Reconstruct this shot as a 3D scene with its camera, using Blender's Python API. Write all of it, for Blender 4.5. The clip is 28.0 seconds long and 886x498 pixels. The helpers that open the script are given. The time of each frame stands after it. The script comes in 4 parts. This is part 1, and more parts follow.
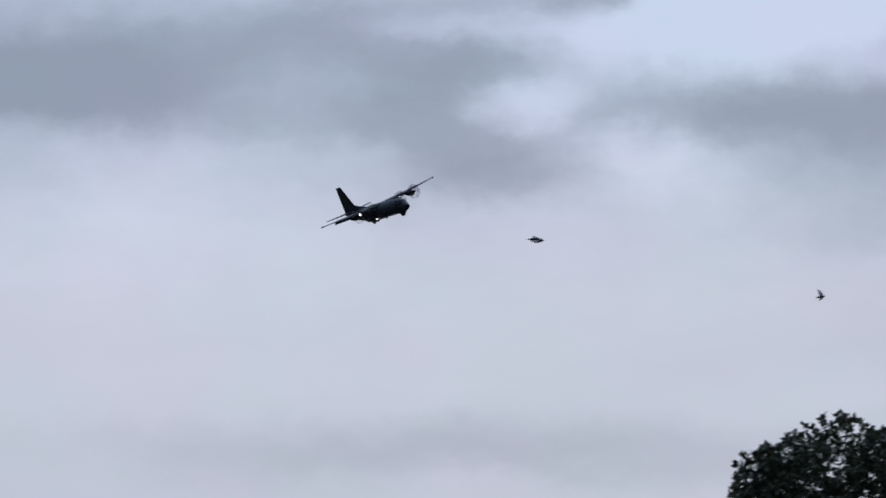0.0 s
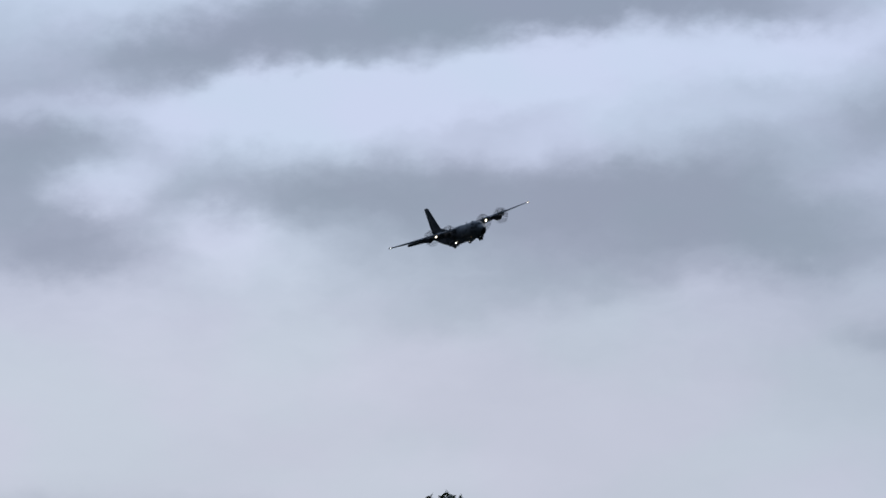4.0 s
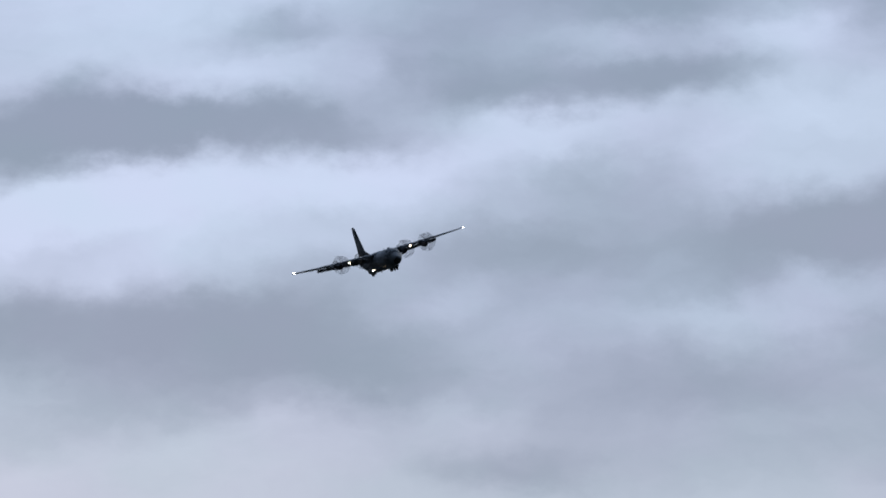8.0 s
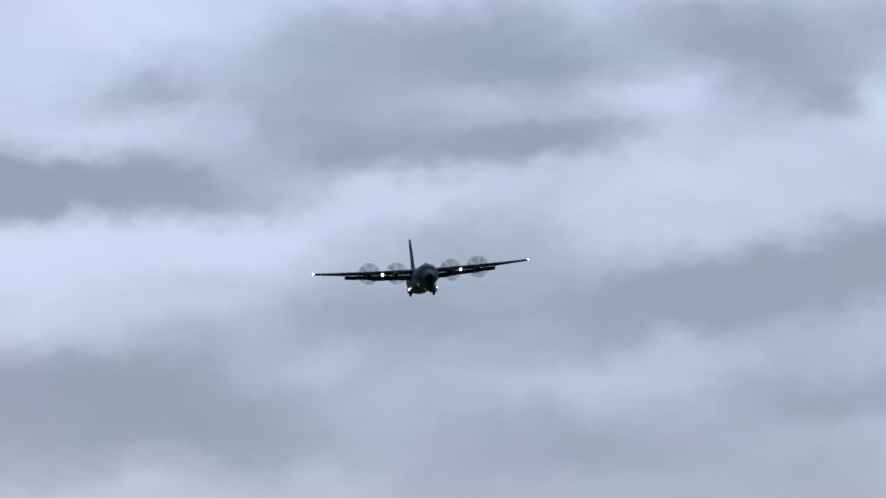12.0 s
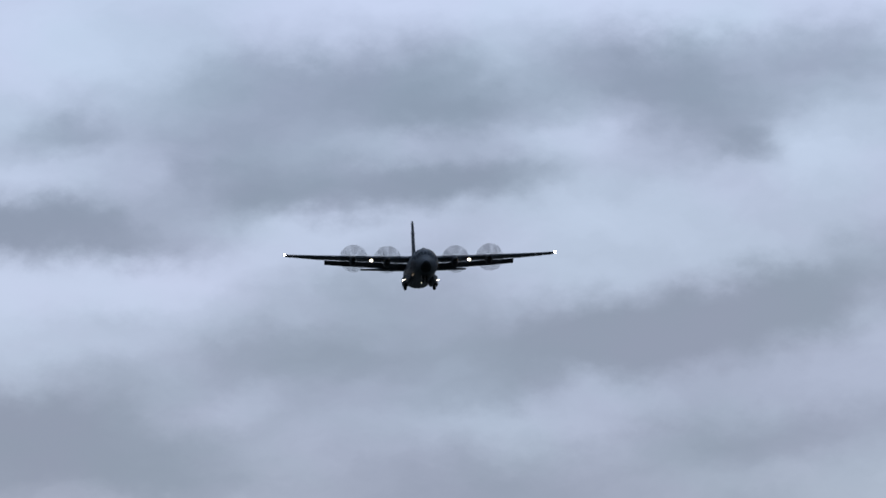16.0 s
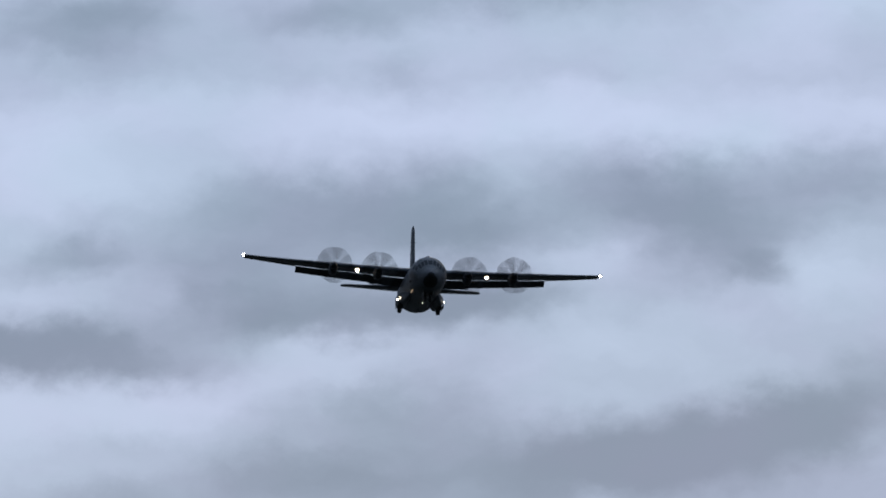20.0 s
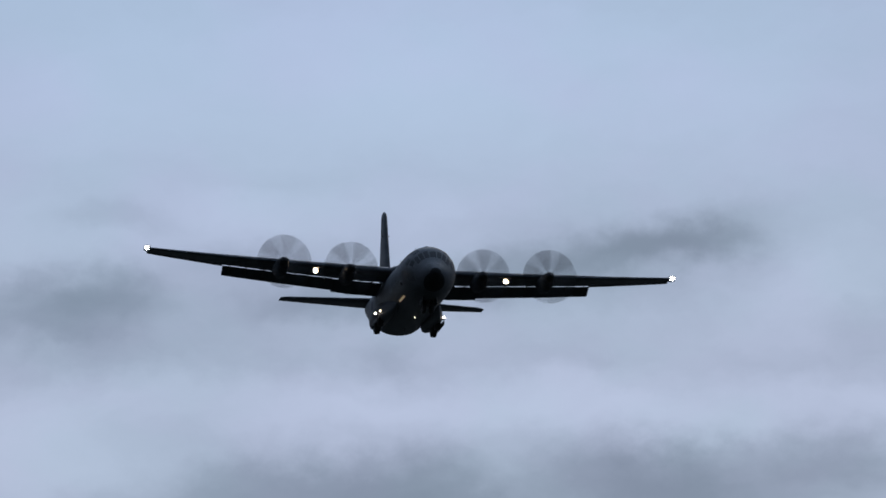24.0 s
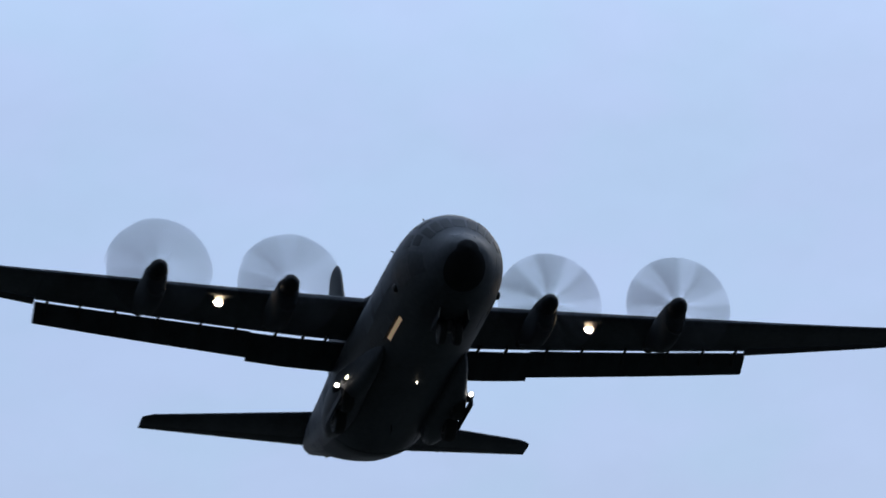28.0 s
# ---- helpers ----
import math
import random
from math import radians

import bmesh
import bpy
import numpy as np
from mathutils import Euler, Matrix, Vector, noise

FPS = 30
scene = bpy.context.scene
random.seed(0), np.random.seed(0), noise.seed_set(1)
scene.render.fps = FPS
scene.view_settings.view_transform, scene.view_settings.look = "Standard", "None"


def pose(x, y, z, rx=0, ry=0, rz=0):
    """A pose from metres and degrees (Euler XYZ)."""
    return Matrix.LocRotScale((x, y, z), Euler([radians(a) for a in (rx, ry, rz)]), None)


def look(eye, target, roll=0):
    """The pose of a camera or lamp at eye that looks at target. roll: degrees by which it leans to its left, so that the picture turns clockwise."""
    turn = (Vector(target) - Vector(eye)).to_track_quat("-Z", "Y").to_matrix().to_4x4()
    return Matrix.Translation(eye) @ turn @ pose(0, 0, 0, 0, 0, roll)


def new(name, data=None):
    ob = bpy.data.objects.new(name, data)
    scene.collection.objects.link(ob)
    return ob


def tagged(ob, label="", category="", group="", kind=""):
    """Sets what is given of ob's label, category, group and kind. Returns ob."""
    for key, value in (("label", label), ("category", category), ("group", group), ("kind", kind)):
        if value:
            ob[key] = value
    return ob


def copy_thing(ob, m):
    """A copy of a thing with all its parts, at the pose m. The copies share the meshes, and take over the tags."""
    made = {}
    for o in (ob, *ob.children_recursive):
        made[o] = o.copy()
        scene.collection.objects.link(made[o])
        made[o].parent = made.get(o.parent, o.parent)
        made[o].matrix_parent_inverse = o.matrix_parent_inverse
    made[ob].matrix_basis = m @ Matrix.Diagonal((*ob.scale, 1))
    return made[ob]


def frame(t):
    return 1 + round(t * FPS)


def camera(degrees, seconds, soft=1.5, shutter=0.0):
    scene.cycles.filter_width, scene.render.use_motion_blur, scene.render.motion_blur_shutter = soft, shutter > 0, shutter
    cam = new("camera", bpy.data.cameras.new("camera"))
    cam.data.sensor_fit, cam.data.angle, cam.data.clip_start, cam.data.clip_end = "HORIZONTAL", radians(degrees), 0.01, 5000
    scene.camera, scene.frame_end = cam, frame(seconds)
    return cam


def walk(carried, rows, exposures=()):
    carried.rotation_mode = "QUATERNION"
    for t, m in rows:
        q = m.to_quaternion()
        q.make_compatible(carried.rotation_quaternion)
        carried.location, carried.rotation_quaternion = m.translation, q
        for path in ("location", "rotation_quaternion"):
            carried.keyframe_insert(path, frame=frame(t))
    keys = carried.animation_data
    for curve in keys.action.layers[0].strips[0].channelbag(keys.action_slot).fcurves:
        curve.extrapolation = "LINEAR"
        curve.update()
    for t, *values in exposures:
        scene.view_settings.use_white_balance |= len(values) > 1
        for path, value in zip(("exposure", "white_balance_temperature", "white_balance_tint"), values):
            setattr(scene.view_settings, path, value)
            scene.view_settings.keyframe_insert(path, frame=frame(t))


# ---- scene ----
SECONDS = 28.0
cam = camera(7.476, SECONDS, soft=1.6, shutter=0.63)

# the viewer stands in the open and follows the aircraft; a step to the side at the start
walk(cam, [
    (0, pose(-0.000, 0, 1.6, 93.3652, 0, 9.0624)),
    (0.5, pose(-0.147, 0, 1.6, 93.4367, 0, 8.4084)),
    (1, pose(-0.294, 0, 1.6, 93.4734, 0, 7.8265)),
    (1.5, pose(-0.442, 0, 1.6, 93.4677, 0, 7.3588)),
    (2, pose(-0.589, 0, 1.6, 93.4823, 0, 6.8637)),
    (2.5, pose(-0.736, 0, 1.6, 93.5859, 0, 6.5298)),
    (4.5, pose(-0.800, 0, 1.6, 94.2259, 0, 5.0588)),
    (5, pose(-0.800, 0, 1.6, 94.4150, 0, 4.5869)),
    (5.5, pose(-0.800, 0, 1.6, 94.6237, 0, 4.0624)),
    (6, pose(-0.800, 0, 1.6, 94.6766, 0, 3.5409)),
    (6.5, pose(-0.800, 0, 1.6, 94.8424, 0, 3.0518)),
    (7, pose(-0.800, 0, 1.6, 95.2113, 0, 2.6475)),
    (7.5, pose(-0.800, 0, 1.6, 95.3243, 0, 2.2638)),
    (8, pose(-0.800, 0, 1.6, 95.1502, 0, 1.8745)),
    (8.5, pose(-0.800, 0, 1.6, 95.1136, 0, 1.6573)),
    (9, pose(-0.800, 0, 1.6, 95.0665, 0, 1.3592)),
    (9.5, pose(-0.800, 0, 1.6, 95.1714, 0, 1.2607)),
    (10, pose(-0.800, 0, 1.6, 95.3589, 0, 1.1481)),
    (10.5, pose(-0.800, 0, 1.6, 95.4624, 0, 1.0100)),
    (11, pose(-0.800, 0, 1.6, 95.4953, 0, 0.8689)),
    (11.5, pose(-0.800, 0, 1.6, 95.6147, 0, 0.7551)),
    (12, pose(-0.800, 0, 1.6, 95.6844, 0, 0.7648)),
    (12.5, pose(-0.800, 0, 1.6, 95.6696, 0, 0.6521)),
    (13, pose(-0.800, 0, 1.6, 95.6784, 0, 0.3989)),
    (13.5, pose(-0.800, 0, 1.6, 95.6939, 0, 0.2027)),
    (15.5, pose(-0.800, 0, 1.6, 95.9443, 0, 0.0163)),
    (16, pose(-0.800, 0, 1.6, 96.0440, 0, 0.0451)),
    (16.5, pose(-0.800, 0, 1.6, 96.1608, 0, 0.0274)),
    (17, pose(-0.800, 0, 1.6, 96.2000, 0, -0.0000)),
    (17.5, pose(-0.800, 0, 1.6, 96.2492, 0, -0.0311)),
    (18, pose(-0.800, 0, 1.6, 96.3068, 0, -0.0753)),
    (18.5, pose(-0.800, 0, 1.6, 96.4230, 0, -0.0193)),
    (19, pose(-0.800, 0, 1.6, 96.5385, 0, 0.0033)),
    (19.5, pose(-0.800, 0, 1.6, 96.7609, 0, 0.1126)),
    (20, pose(-0.800, 0, 1.6, 97.0791, 0, 0.1282)),
    (20.5, pose(-0.800, 0, 1.6, 97.4052, 0, 0.1563)),
    (21, pose(-0.800, 0, 1.6, 97.6736, 0, 0.1853)),
    (21.5, pose(-0.800, 0, 1.6, 97.8883, 0, 0.1819)),
    (23.5, pose(-0.800, 0, 1.6, 99.1409, 0, 0.0856)),
    (24, pose(-0.800, 0, 1.6, 99.4989, 0, 0.0376)),
    (24.5, pose(-0.800, 0, 1.6, 99.9885, 0, 0.0113)),
    (25, pose(-0.800, 0, 1.6, 100.5090, 0, -0.1342)),
    (25.5, pose(-0.800, 0, 1.6, 101.0818, 0, -0.2532)),
    (26, pose(-0.800, 0, 1.6, 101.8769, 0, -0.3558)),
    (26.5, pose(-0.800, 0, 1.6, 102.9316, 0, -0.3254)),
    (27, pose(-0.800, 0, 1.6, 104.1202, 0, -0.2890)),
    (27.5, pose(-0.800, 0, 1.6, 105.3620, 0, -0.4142)),
    (28, pose(-0.800, 0, 1.6, 106.9537, 0, -0.7168)),
], exposures=[(0, 0.05), (5, 0.07), (8, 0.12), (11, 0.14), (13, 0.07), (16, -0.02), (18, -0.06), (20, -0.06), (21, -0.04), (24, -0.30), (26, -0.2), (27, -0.2), (28, -0.12)])

# ---------------------------------------------------------------- light
SUN_ELEVATION, SUN_AZIMUTH = 24.0, 12.0   # degrees; azimuth from +y towards +x, behind the cloud ahead
sun = new("sun", bpy.data.lights.new("sun", "SUN"))
sun.data.energy, sun.data.angle, sun.data.color = 0.6, radians(30), (1.0, 0.95, 0.88)
sun.matrix_world = look((400 * math.sin(radians(SUN_AZIMUTH)), 400 * math.cos(radians(SUN_AZIMUTH)), 200), (0, 0, 0))

world = bpy.data.worlds.new("overcast_sky")
scene.world = world
world.use_nodes = True
wt = world.node_tree
wt.nodes.clear()


def wmath(op, a, b=None, c=None, clamp=False):
    n = wt.nodes.new("ShaderNodeMath")
    n.operation, n.use_clamp = op, clamp
    for i, v in enumerate((a, b, c)):
        if v is None:
            continue
        if isinstance(v, (int, float)):
            n.inputs[i].default_value = v
        else:
            wt.links.new(v, n.inputs[i])
    return n.outputs[0]


# the direction as azimuth and height in degrees
coord = wt.nodes.new("ShaderNodeTexCoord")
split = wt.nodes.new("ShaderNodeSeparateXYZ")
wt.links.new(coord.outputs["Generated"], split.inputs[0])
az_deg = wmath("MULTIPLY", wmath("ARCTAN2", split.outputs[0], split.outputs[1]), 180 / math.pi)
el_deg = wmath("MULTIPLY", wmath("ARCSINE", split.outputs[2]), 180 / math.pi)
plan = wt.nodes.new("ShaderNodeCombineXYZ")
wt.links.new(az_deg, plan.inputs[0])
wt.links.new(el_deg, plan.inputs[1])


def wnoise(vector, scale, detail, rough, distortion=0.0):
    n = wt.nodes.new("ShaderNodeTexNoise")
    n.inputs["Scale"].default_value, n.inputs["Detail"].default_value = scale, detail
    n.inputs["Roughness"].default_value, n.inputs["Distortion"].default_value = rough, distortion
    wt.links.new(vector, n.inputs["Vector"])
    return n


def wmapping(vector, loc=(0, 0, 0), rot=0.0, scale=(1, 1, 1), kind="POINT"):
    n = wt.nodes.new("ShaderNodeMapping")
    n.vector_type = kind
    wt.links.new(vector, n.inputs[0])
    n.inputs[1].default_value = loc
    n.inputs[2].default_value = (0, 0, radians(rot))
    n.inputs[3].default_value = scale
    return n.outputs[0]


def wvec(op, a, b, k=None):
    n = wt.nodes.new("ShaderNodeVectorMath")
    n.operation = op
    for i, v in enumerate((a, b, k)):
        if v is None:
            continue
        if isinstance(v, tuple):
            n.inputs[i].default_value = v
        else:
            wt.links.new(v, n.inputs[i])
    return n.outputs[0]


def wramp(fac, stops):
    n = wt.nodes.new("ShaderNodeValToRGB")
    n.color_ramp.interpolation = "EASE"
    while len(n.color_ramp.elements) < len(stops):
        n.color_ramp.elements.new(0.5)
    for e, (p, c) in zip(n.color_ramp.elements, stops):
        e.position, e.color = p, (*c, 1)
    wt.links.new(fac, n.inputs[0])
    return n.outputs[0]


# ragged edges: the plan is bent by two sizes of turbulence
bend_a = wnoise(wmapping(plan.outputs[0], scale=(0.75, 1.1, 1)), 1.0, 3, 0.55)
bend_b = wnoise(wmapping(plan.outputs[0], (3.1, 7.7, 0), scale=(2.4, 3.4, 1)), 1.0, 6, 0.62)
bent = wvec("MULTIPLY_ADD", wvec("SUBTRACT", bend_a.outputs["Color"], (0.5, 0.5, 0.5)), (0.9, 0.55, 0.0), plan.outputs[0])
bent = wvec("MULTIPLY_ADD", wvec("SUBTRACT", bend_b.outputs["Color"], (0.5, 0.5, 0.5)), (0.50, 0.36, 0.0), bent)

# cloud that covers the whole sky, in long streaks
streaks = wnoise(wmapping(bent, (1.7, 4.2, 0), rot=-9, scale=(0.2, 0.62, 1)), 1.0, 5, 0.55)
wide = wnoise(wmapping(bent, (9.3, 2.2, 0), scale=(0.04, 0.07, 1)), 1.0, 3, 0.5)
wisps = wnoise(wmapping(bent, (5.0, 1.0, 0), rot=-12, scale=(1.1, 2.2, 1)), 1.0, 7, 0.62)
# even cover, thickest some degrees over the horizon
base = wramp(wmath("DIVIDE", el_deg, 20.0, clamp=True), [(0.0, (0.22,) * 3), (0.14, (0.20,) * 3), (0.26, (0.34,) * 3), (0.40, (0.30,) * 3), (0.62, (0.20,) * 3), (0.8, (0.10,) * 3)])
# the cover is smooth near the horizon and high up, rougher between
rough_air = wramp(wmath("DIVIDE", el_deg, 20.0, clamp=True), [(0.12, (0.3,) * 3), (0.2, (1.0,) * 3), (0.42, (0.9,) * 3), (0.54, (0.5,) * 3)])
thick = wmath("MULTIPLY_ADD", wmath("MULTIPLY_ADD", streaks.outputs[0], 0.5, -0.25), rough_air, base)


def cloud(az, el, half_width, half_height, tilt, density):
    """A bank of cloud (or a thin place, where density is negative) at an azimuth and height in degrees."""
    global thick
    local = wmapping(bent, (az, el, 0), tilt, (half_width, half_height, 1000), "TEXTURE")
    ball = wt.nodes.new("ShaderNodeTexGradient")
    ball.gradient_type = "SPHERICAL"
    wt.links.new(local, ball.inputs[0])
    soft = wt.nodes.new("ShaderNodeMapRange")
    soft.interpolation_type = "SMOOTHSTEP"
    wt.links.new(ball.outputs["Fac"], soft.inputs[0])
    thick = wmath("MULTIPLY_ADD", soft.outputs[0], density, thick)


cloud(-12.24, 4.77, 3.01, 0.68, 0, 0.75)
cloud(-9.75, 5.18, 2.51, 0.50, 0, 0.50)
cloud(-9.03, 4.80, 1.65, 0.47, 0, 0.50)
cloud(-9.75, 4.44, 2.15, 0.36, 0, 0.40)
cloud(-8.51, 4.01, 1.50, 0.43, -12, 0.50)
cloud(-8.36, 4.54, 0.72, 0.32, 0, -0.50)
cloud(-8.99, 5.23, 1.22, 0.25, 0, -0.40)
cloud(-6.83, 5.18, 1.79, 0.50, 0, -0.25)
cloud(-11.38, 3.32, 4.30, 0.86, 0, -0.12)
cloud(-8.51, 1.65, 5.01, 0.43, 0, 0.25)
cloud(-5.73, 4.37, 1.43, 0.50, 0, 0.15)
cloud(-6.21, 5.36, 1.43, 0.43, 0, -0.35)
cloud(-5.02, 3.68, 2.15, 0.43, 5, 0.20)
cloud(-7.63, 5.65, 2.36, 0.54, 12, 0.55)
cloud(-5.47, 6.11, 3.01, 0.61, 5, 0.60)
cloud(-3.55, 6.28, 1.79, 0.43, 0, 0.25)
cloud(-1.63, 6.42, 1.43, 0.29, 0, 0.30)
cloud(-6.43, 5.35, 1.93, 0.36, 10, -0.45)
cloud(-4.03, 5.57, 2.86, 0.43, 5, -0.35)
cloud(-2.35, 5.78, 1.86, 0.39, 5, -0.40)
cloud(-6.43, 4.54, 2.36, 0.47, 0, 0.55)
cloud(-4.03, 4.47, 2.51, 0.64, -5, 0.18)
cloud(-2.83, 4.70, 1.79, 0.57, 0, 0.12)
cloud(-2.36, 4.03, 1.86, 0.36, 0, 0.15)
cloud(-6.81, 4.03, 0.86, 0.29, 0, -0.20)
cloud(-1.26, 3.32, 1.07, 0.29, 0, 0.25)
cloud(-4.92, 6.24, 1.86, 0.57, 0, 0.30)
cloud(-3.96, 6.30, 2.15, 0.50, 0, 0.20)
cloud(-4.20, 5.70, 2.36, 0.39, 15, -0.40)
cloud(-0.74, 6.20, 1.58, 0.32, 10, -0.35)
cloud(-2.75, 3.48, 1.58, 0.36, 0, -0.10)
cloud(-4.91, 4.19, 2.51, 0.79, 0, 0.25)
cloud(1.32, 6.53, 1.29, 0.57, 0, -0.20)
cloud(-3.68, 7.16, 2.51, 0.79, 0, -0.28)
cloud(-4.34, 6.16, 1.00, 0.39, 10, 0.50)
cloud(-3.53, 5.69, 2.51, 0.32, 5, -0.30)
cloud(-0.41, 5.69, 1.86, 0.39, 0, 0.25)
cloud(-2.47, 4.07, 2.15, 0.43, 0, 0.30)
cloud(-1.27, 4.45, 0.86, 0.43, 0, -0.20)
cloud(2.32, 4.40, 1.22, 0.39, 0, 0.35)
cloud(0.16, 4.02, 2.29, 0.43, 0, 0.20)
cloud(1.12, 4.64, 1.43, 0.29, 8, -0.15)
cloud(-0.40, 7.23, 2.01, 0.64, 0, 0.72)
cloud(-1.61, 7.01, 1.58, 0.75, 10, 0.52)
cloud(-0.64, 6.61, 2.22, 0.44, 5, 0.65)
cloud(-3.19, 7.05, 0.72, 0.29, 0, 0.35)
cloud(-3.04, 6.27, 1.79, 0.57, 5, 0.62)
cloud(2.00, 7.39, 1.79, 0.75, -10, 0.62)
cloud(2.46, 6.94, 0.43, 0.29, 0, 0.30)
cloud(3.35, 7.81, 1.22, 0.43, 0, 0.25)
cloud(-2.66, 5.79, 2.29, 0.39, 15, -0.28)
cloud(1.52, 6.39, 2.01, 0.47, 12, -0.28)
cloud(-0.89, 8.21, 5.01, 0.43, 0, -0.30)
cloud(-3.48, 7.81, 1.43, 0.57, 0, -0.30)
cloud(3.20, 6.86, 1.07, 0.50, 0, -0.35)
cloud(1.75, 5.34, 2.58, 0.61, 10, 0.85)
cloud(3.34, 5.81, 1.43, 0.54, 15, 0.60)
cloud(-1.36, 5.15, 2.44, 0.47, 8, 0.60)
cloud(-3.18, 4.62, 1.93, 0.64, 0, 0.65)
cloud(-1.74, 4.77, 0.86, 0.29, 20, -0.30)
cloud(0.32, 4.68, 2.15, 0.29, 10, -0.10)
cloud(-0.40, 4.30, 2.51, 0.36, 0, 0.20)
cloud(3.33, 4.53, 0.86, 0.43, 0, 0.30)
cloud(0.55, 3.72, 7.16, 2.15, 0, 0.42)
cloud(0.00, 6.01, 6.45, 2.01, 0, 0.12)
cloud(-0.59, 9.13, 1.86, 0.36, 8, 0.48)
cloud(1.59, 9.46, 1.86, 0.39, 12, 0.52)
cloud(-3.34, 8.98, 1.50, 0.43, 0, 0.42)
cloud(-1.89, 9.42, 0.86, 0.29, 0, 0.30)
cloud(-0.44, 8.61, 0.43, 0.29, 0, 0.20)
cloud(0.38, 8.23, 3.58, 0.43, 10, -0.15)
cloud(3.03, 9.02, 1.43, 0.57, 10, -0.20)
cloud(-1.56, 9.85, 2.86, 0.29, 0, -0.20)
cloud(-0.18, 9.04, 6.45, 1.29, 0, 0.20)
cloud(2.21, 7.78, 2.72, 0.50, 8, 0.40)
cloud(-0.92, 7.55, 2.29, 0.39, 5, 0.30)
cloud(-3.10, 9.20, 1.86, 0.57, 0, 0.25)
cloud(-2.82, 9.85, 0.86, 0.29, 0, 0.15)
cloud(-6.42, 4.04, 2.36, 0.43, 0, 0.22)
cloud(-2.59, 6.13, 2.86, 0.72, 0, -0.20)
cloud(-2.69, 4.75, 1.29, 0.43, 0, -0.20)
cloud(-1.64, 3.84, 1.07, 0.57, 0, -0.20)
cloud(-1.12, 7.18, 1.43, 0.64, 0, -0.30)
cloud(-3.47, 6.50, 1.79, 0.43, 0, -0.20)
cloud(0.61, 5.55, 2.36, 0.43, 0, -0.15)
cloud(-4.42, 4.35, 1.43, 0.64, 0, 0.45)
cloud(-1.15, 3.65, 7.16, 0.86, 0, 0.16)
cloud(1.59, 6.60, 1.79, 0.50, 0, 0.28)
cloud(-3.21, 6.11, 1.43, 0.36, 0, 0.22)
cloud(0.08, 4.59, 7.16, 1.00, 0, 0.18)
cloud(1.60, 8.17, 3.58, 0.43, 0, -0.15)
cloud(-2.61, 8.44, 2.51, 0.64, 0, 0.22)
cloud(3.26, 7.68, 1.07, 0.57, 0, 0.30)
cloud(2.02, 9.50, 1.00, 0.25, 0, 0.20)
cloud(-2.77, 9.76, 1.07, 0.25, 0, 0.20)
cloud(-7.31, 5.32, 2.86, 0.43, 0, -0.28)
cloud(-8.22, 4.85, 0.93, 0.43, 0, -0.25)
cloud(-12.53, 5.13, 1.65, 0.57, 0, 0.22)
cloud(-8.13, 5.16, 1.22, 0.39, -15, -0.25)
cloud(-4.39, 4.68, 2.86, 0.43, 0, -0.10)
cloud(-2.72, 5.87, 2.51, 0.36, 8, 0.20)
cloud(-0.19, 9.30, 6.45, 0.86, 0, -0.14)
cloud(-2.62, 5.83, 2.15, 0.39, 8, 0.20)
# broad, faint swells of the cover
cloud(-1.60, 9.12, 4.50, 1.30, 0, -0.27)
cloud(-0.40, 10.92, 4.50, 1.30, 0, -0.27)
cloud(-11.20, 4.80, 4.50, 1.30, 0, 0.23)
cloud(-0.40, 4.26, 4.50, 0.50, 8, -0.23)
cloud(-5.20, 2.28, 4.50, 1.30, 8, 0.14)
cloud(-1.00, 6.96, 1.90, 0.80, 8, -0.21)
cloud(-4.00, 5.88, 4.50, 0.50, 0, 0.17)
cloud(3.50, 8.04, 2.80, 0.50, 8, -0.29)
cloud(-10.00, 1.56, 4.50, 0.80, 0, 0.17)
cloud(-3.10, 7.14, 1.20, 0.50, 8, 0.25)
cloud(-9.10, 4.08, 1.20, 1.30, 0, 0.16)
cloud(3.50, 7.14, 1.20, 0.80, 8, 0.23)
cloud(-11.80, 3.72, 1.90, 0.80, 8, -0.18)
cloud(-3.40, 6.42, 1.90, 0.50, 0, -0.14)
cloud(1.10, 5.88, 1.90, 0.50, 0, -0.14)
cloud(1.70, 5.34, 4.50, 0.50, 8, 0.11)
cloud(-2.20, 4.98, 1.20, 0.50, 8, -0.19)
cloud(-7.90, 6.24, 2.80, 0.50, 0, -0.23)
cloud(-1.30, 4.62, 1.20, 0.50, 8, 0.15)
cloud(-1.30, 2.82, 1.90, 1.30, 8, 0.11)
cloud(-4.00, 4.26, 1.20, 0.80, 0, -0.09)
cloud(-0.40, 6.24, 4.50, 0.50, 8, 0.07)
cloud(1.10, 8.76, 2.80, 0.50, 0, -0.14)
cloud(-7.90, 3.90, 1.20, 0.50, 0, -0.13)
cloud(-6.40, 5.88, 2.80, 0.50, 8, 0.14)
cloud(-8.50, 4.98, 4.50, 0.50, 0, -0.09)
cloud(-3.40, 6.78, 1.20, 0.50, 0, 0.13)
cloud(-3.40, 6.42, 2.80, 0.50, 0, -0.08)
cloud(-1.00, 9.48, 1.20, 0.80, 0, 0.15)
cloud(-12.40, 4.98, 1.90, 1.30, 8, 0.12)
cloud(-7.60, 5.52, 1.20, 0.50, 0, 0.15)
cloud(2.60, 10.74, 1.90, 1.30, 0, -0.10)
cloud(-3.40, 10.92, 1.90, 1.30, 8, -0.12)
cloud(-8.80, 4.62, 1.20, 0.50, 0, 0.13)
cloud(-9.40, 4.80, 4.50, 0.50, 8, -0.08)
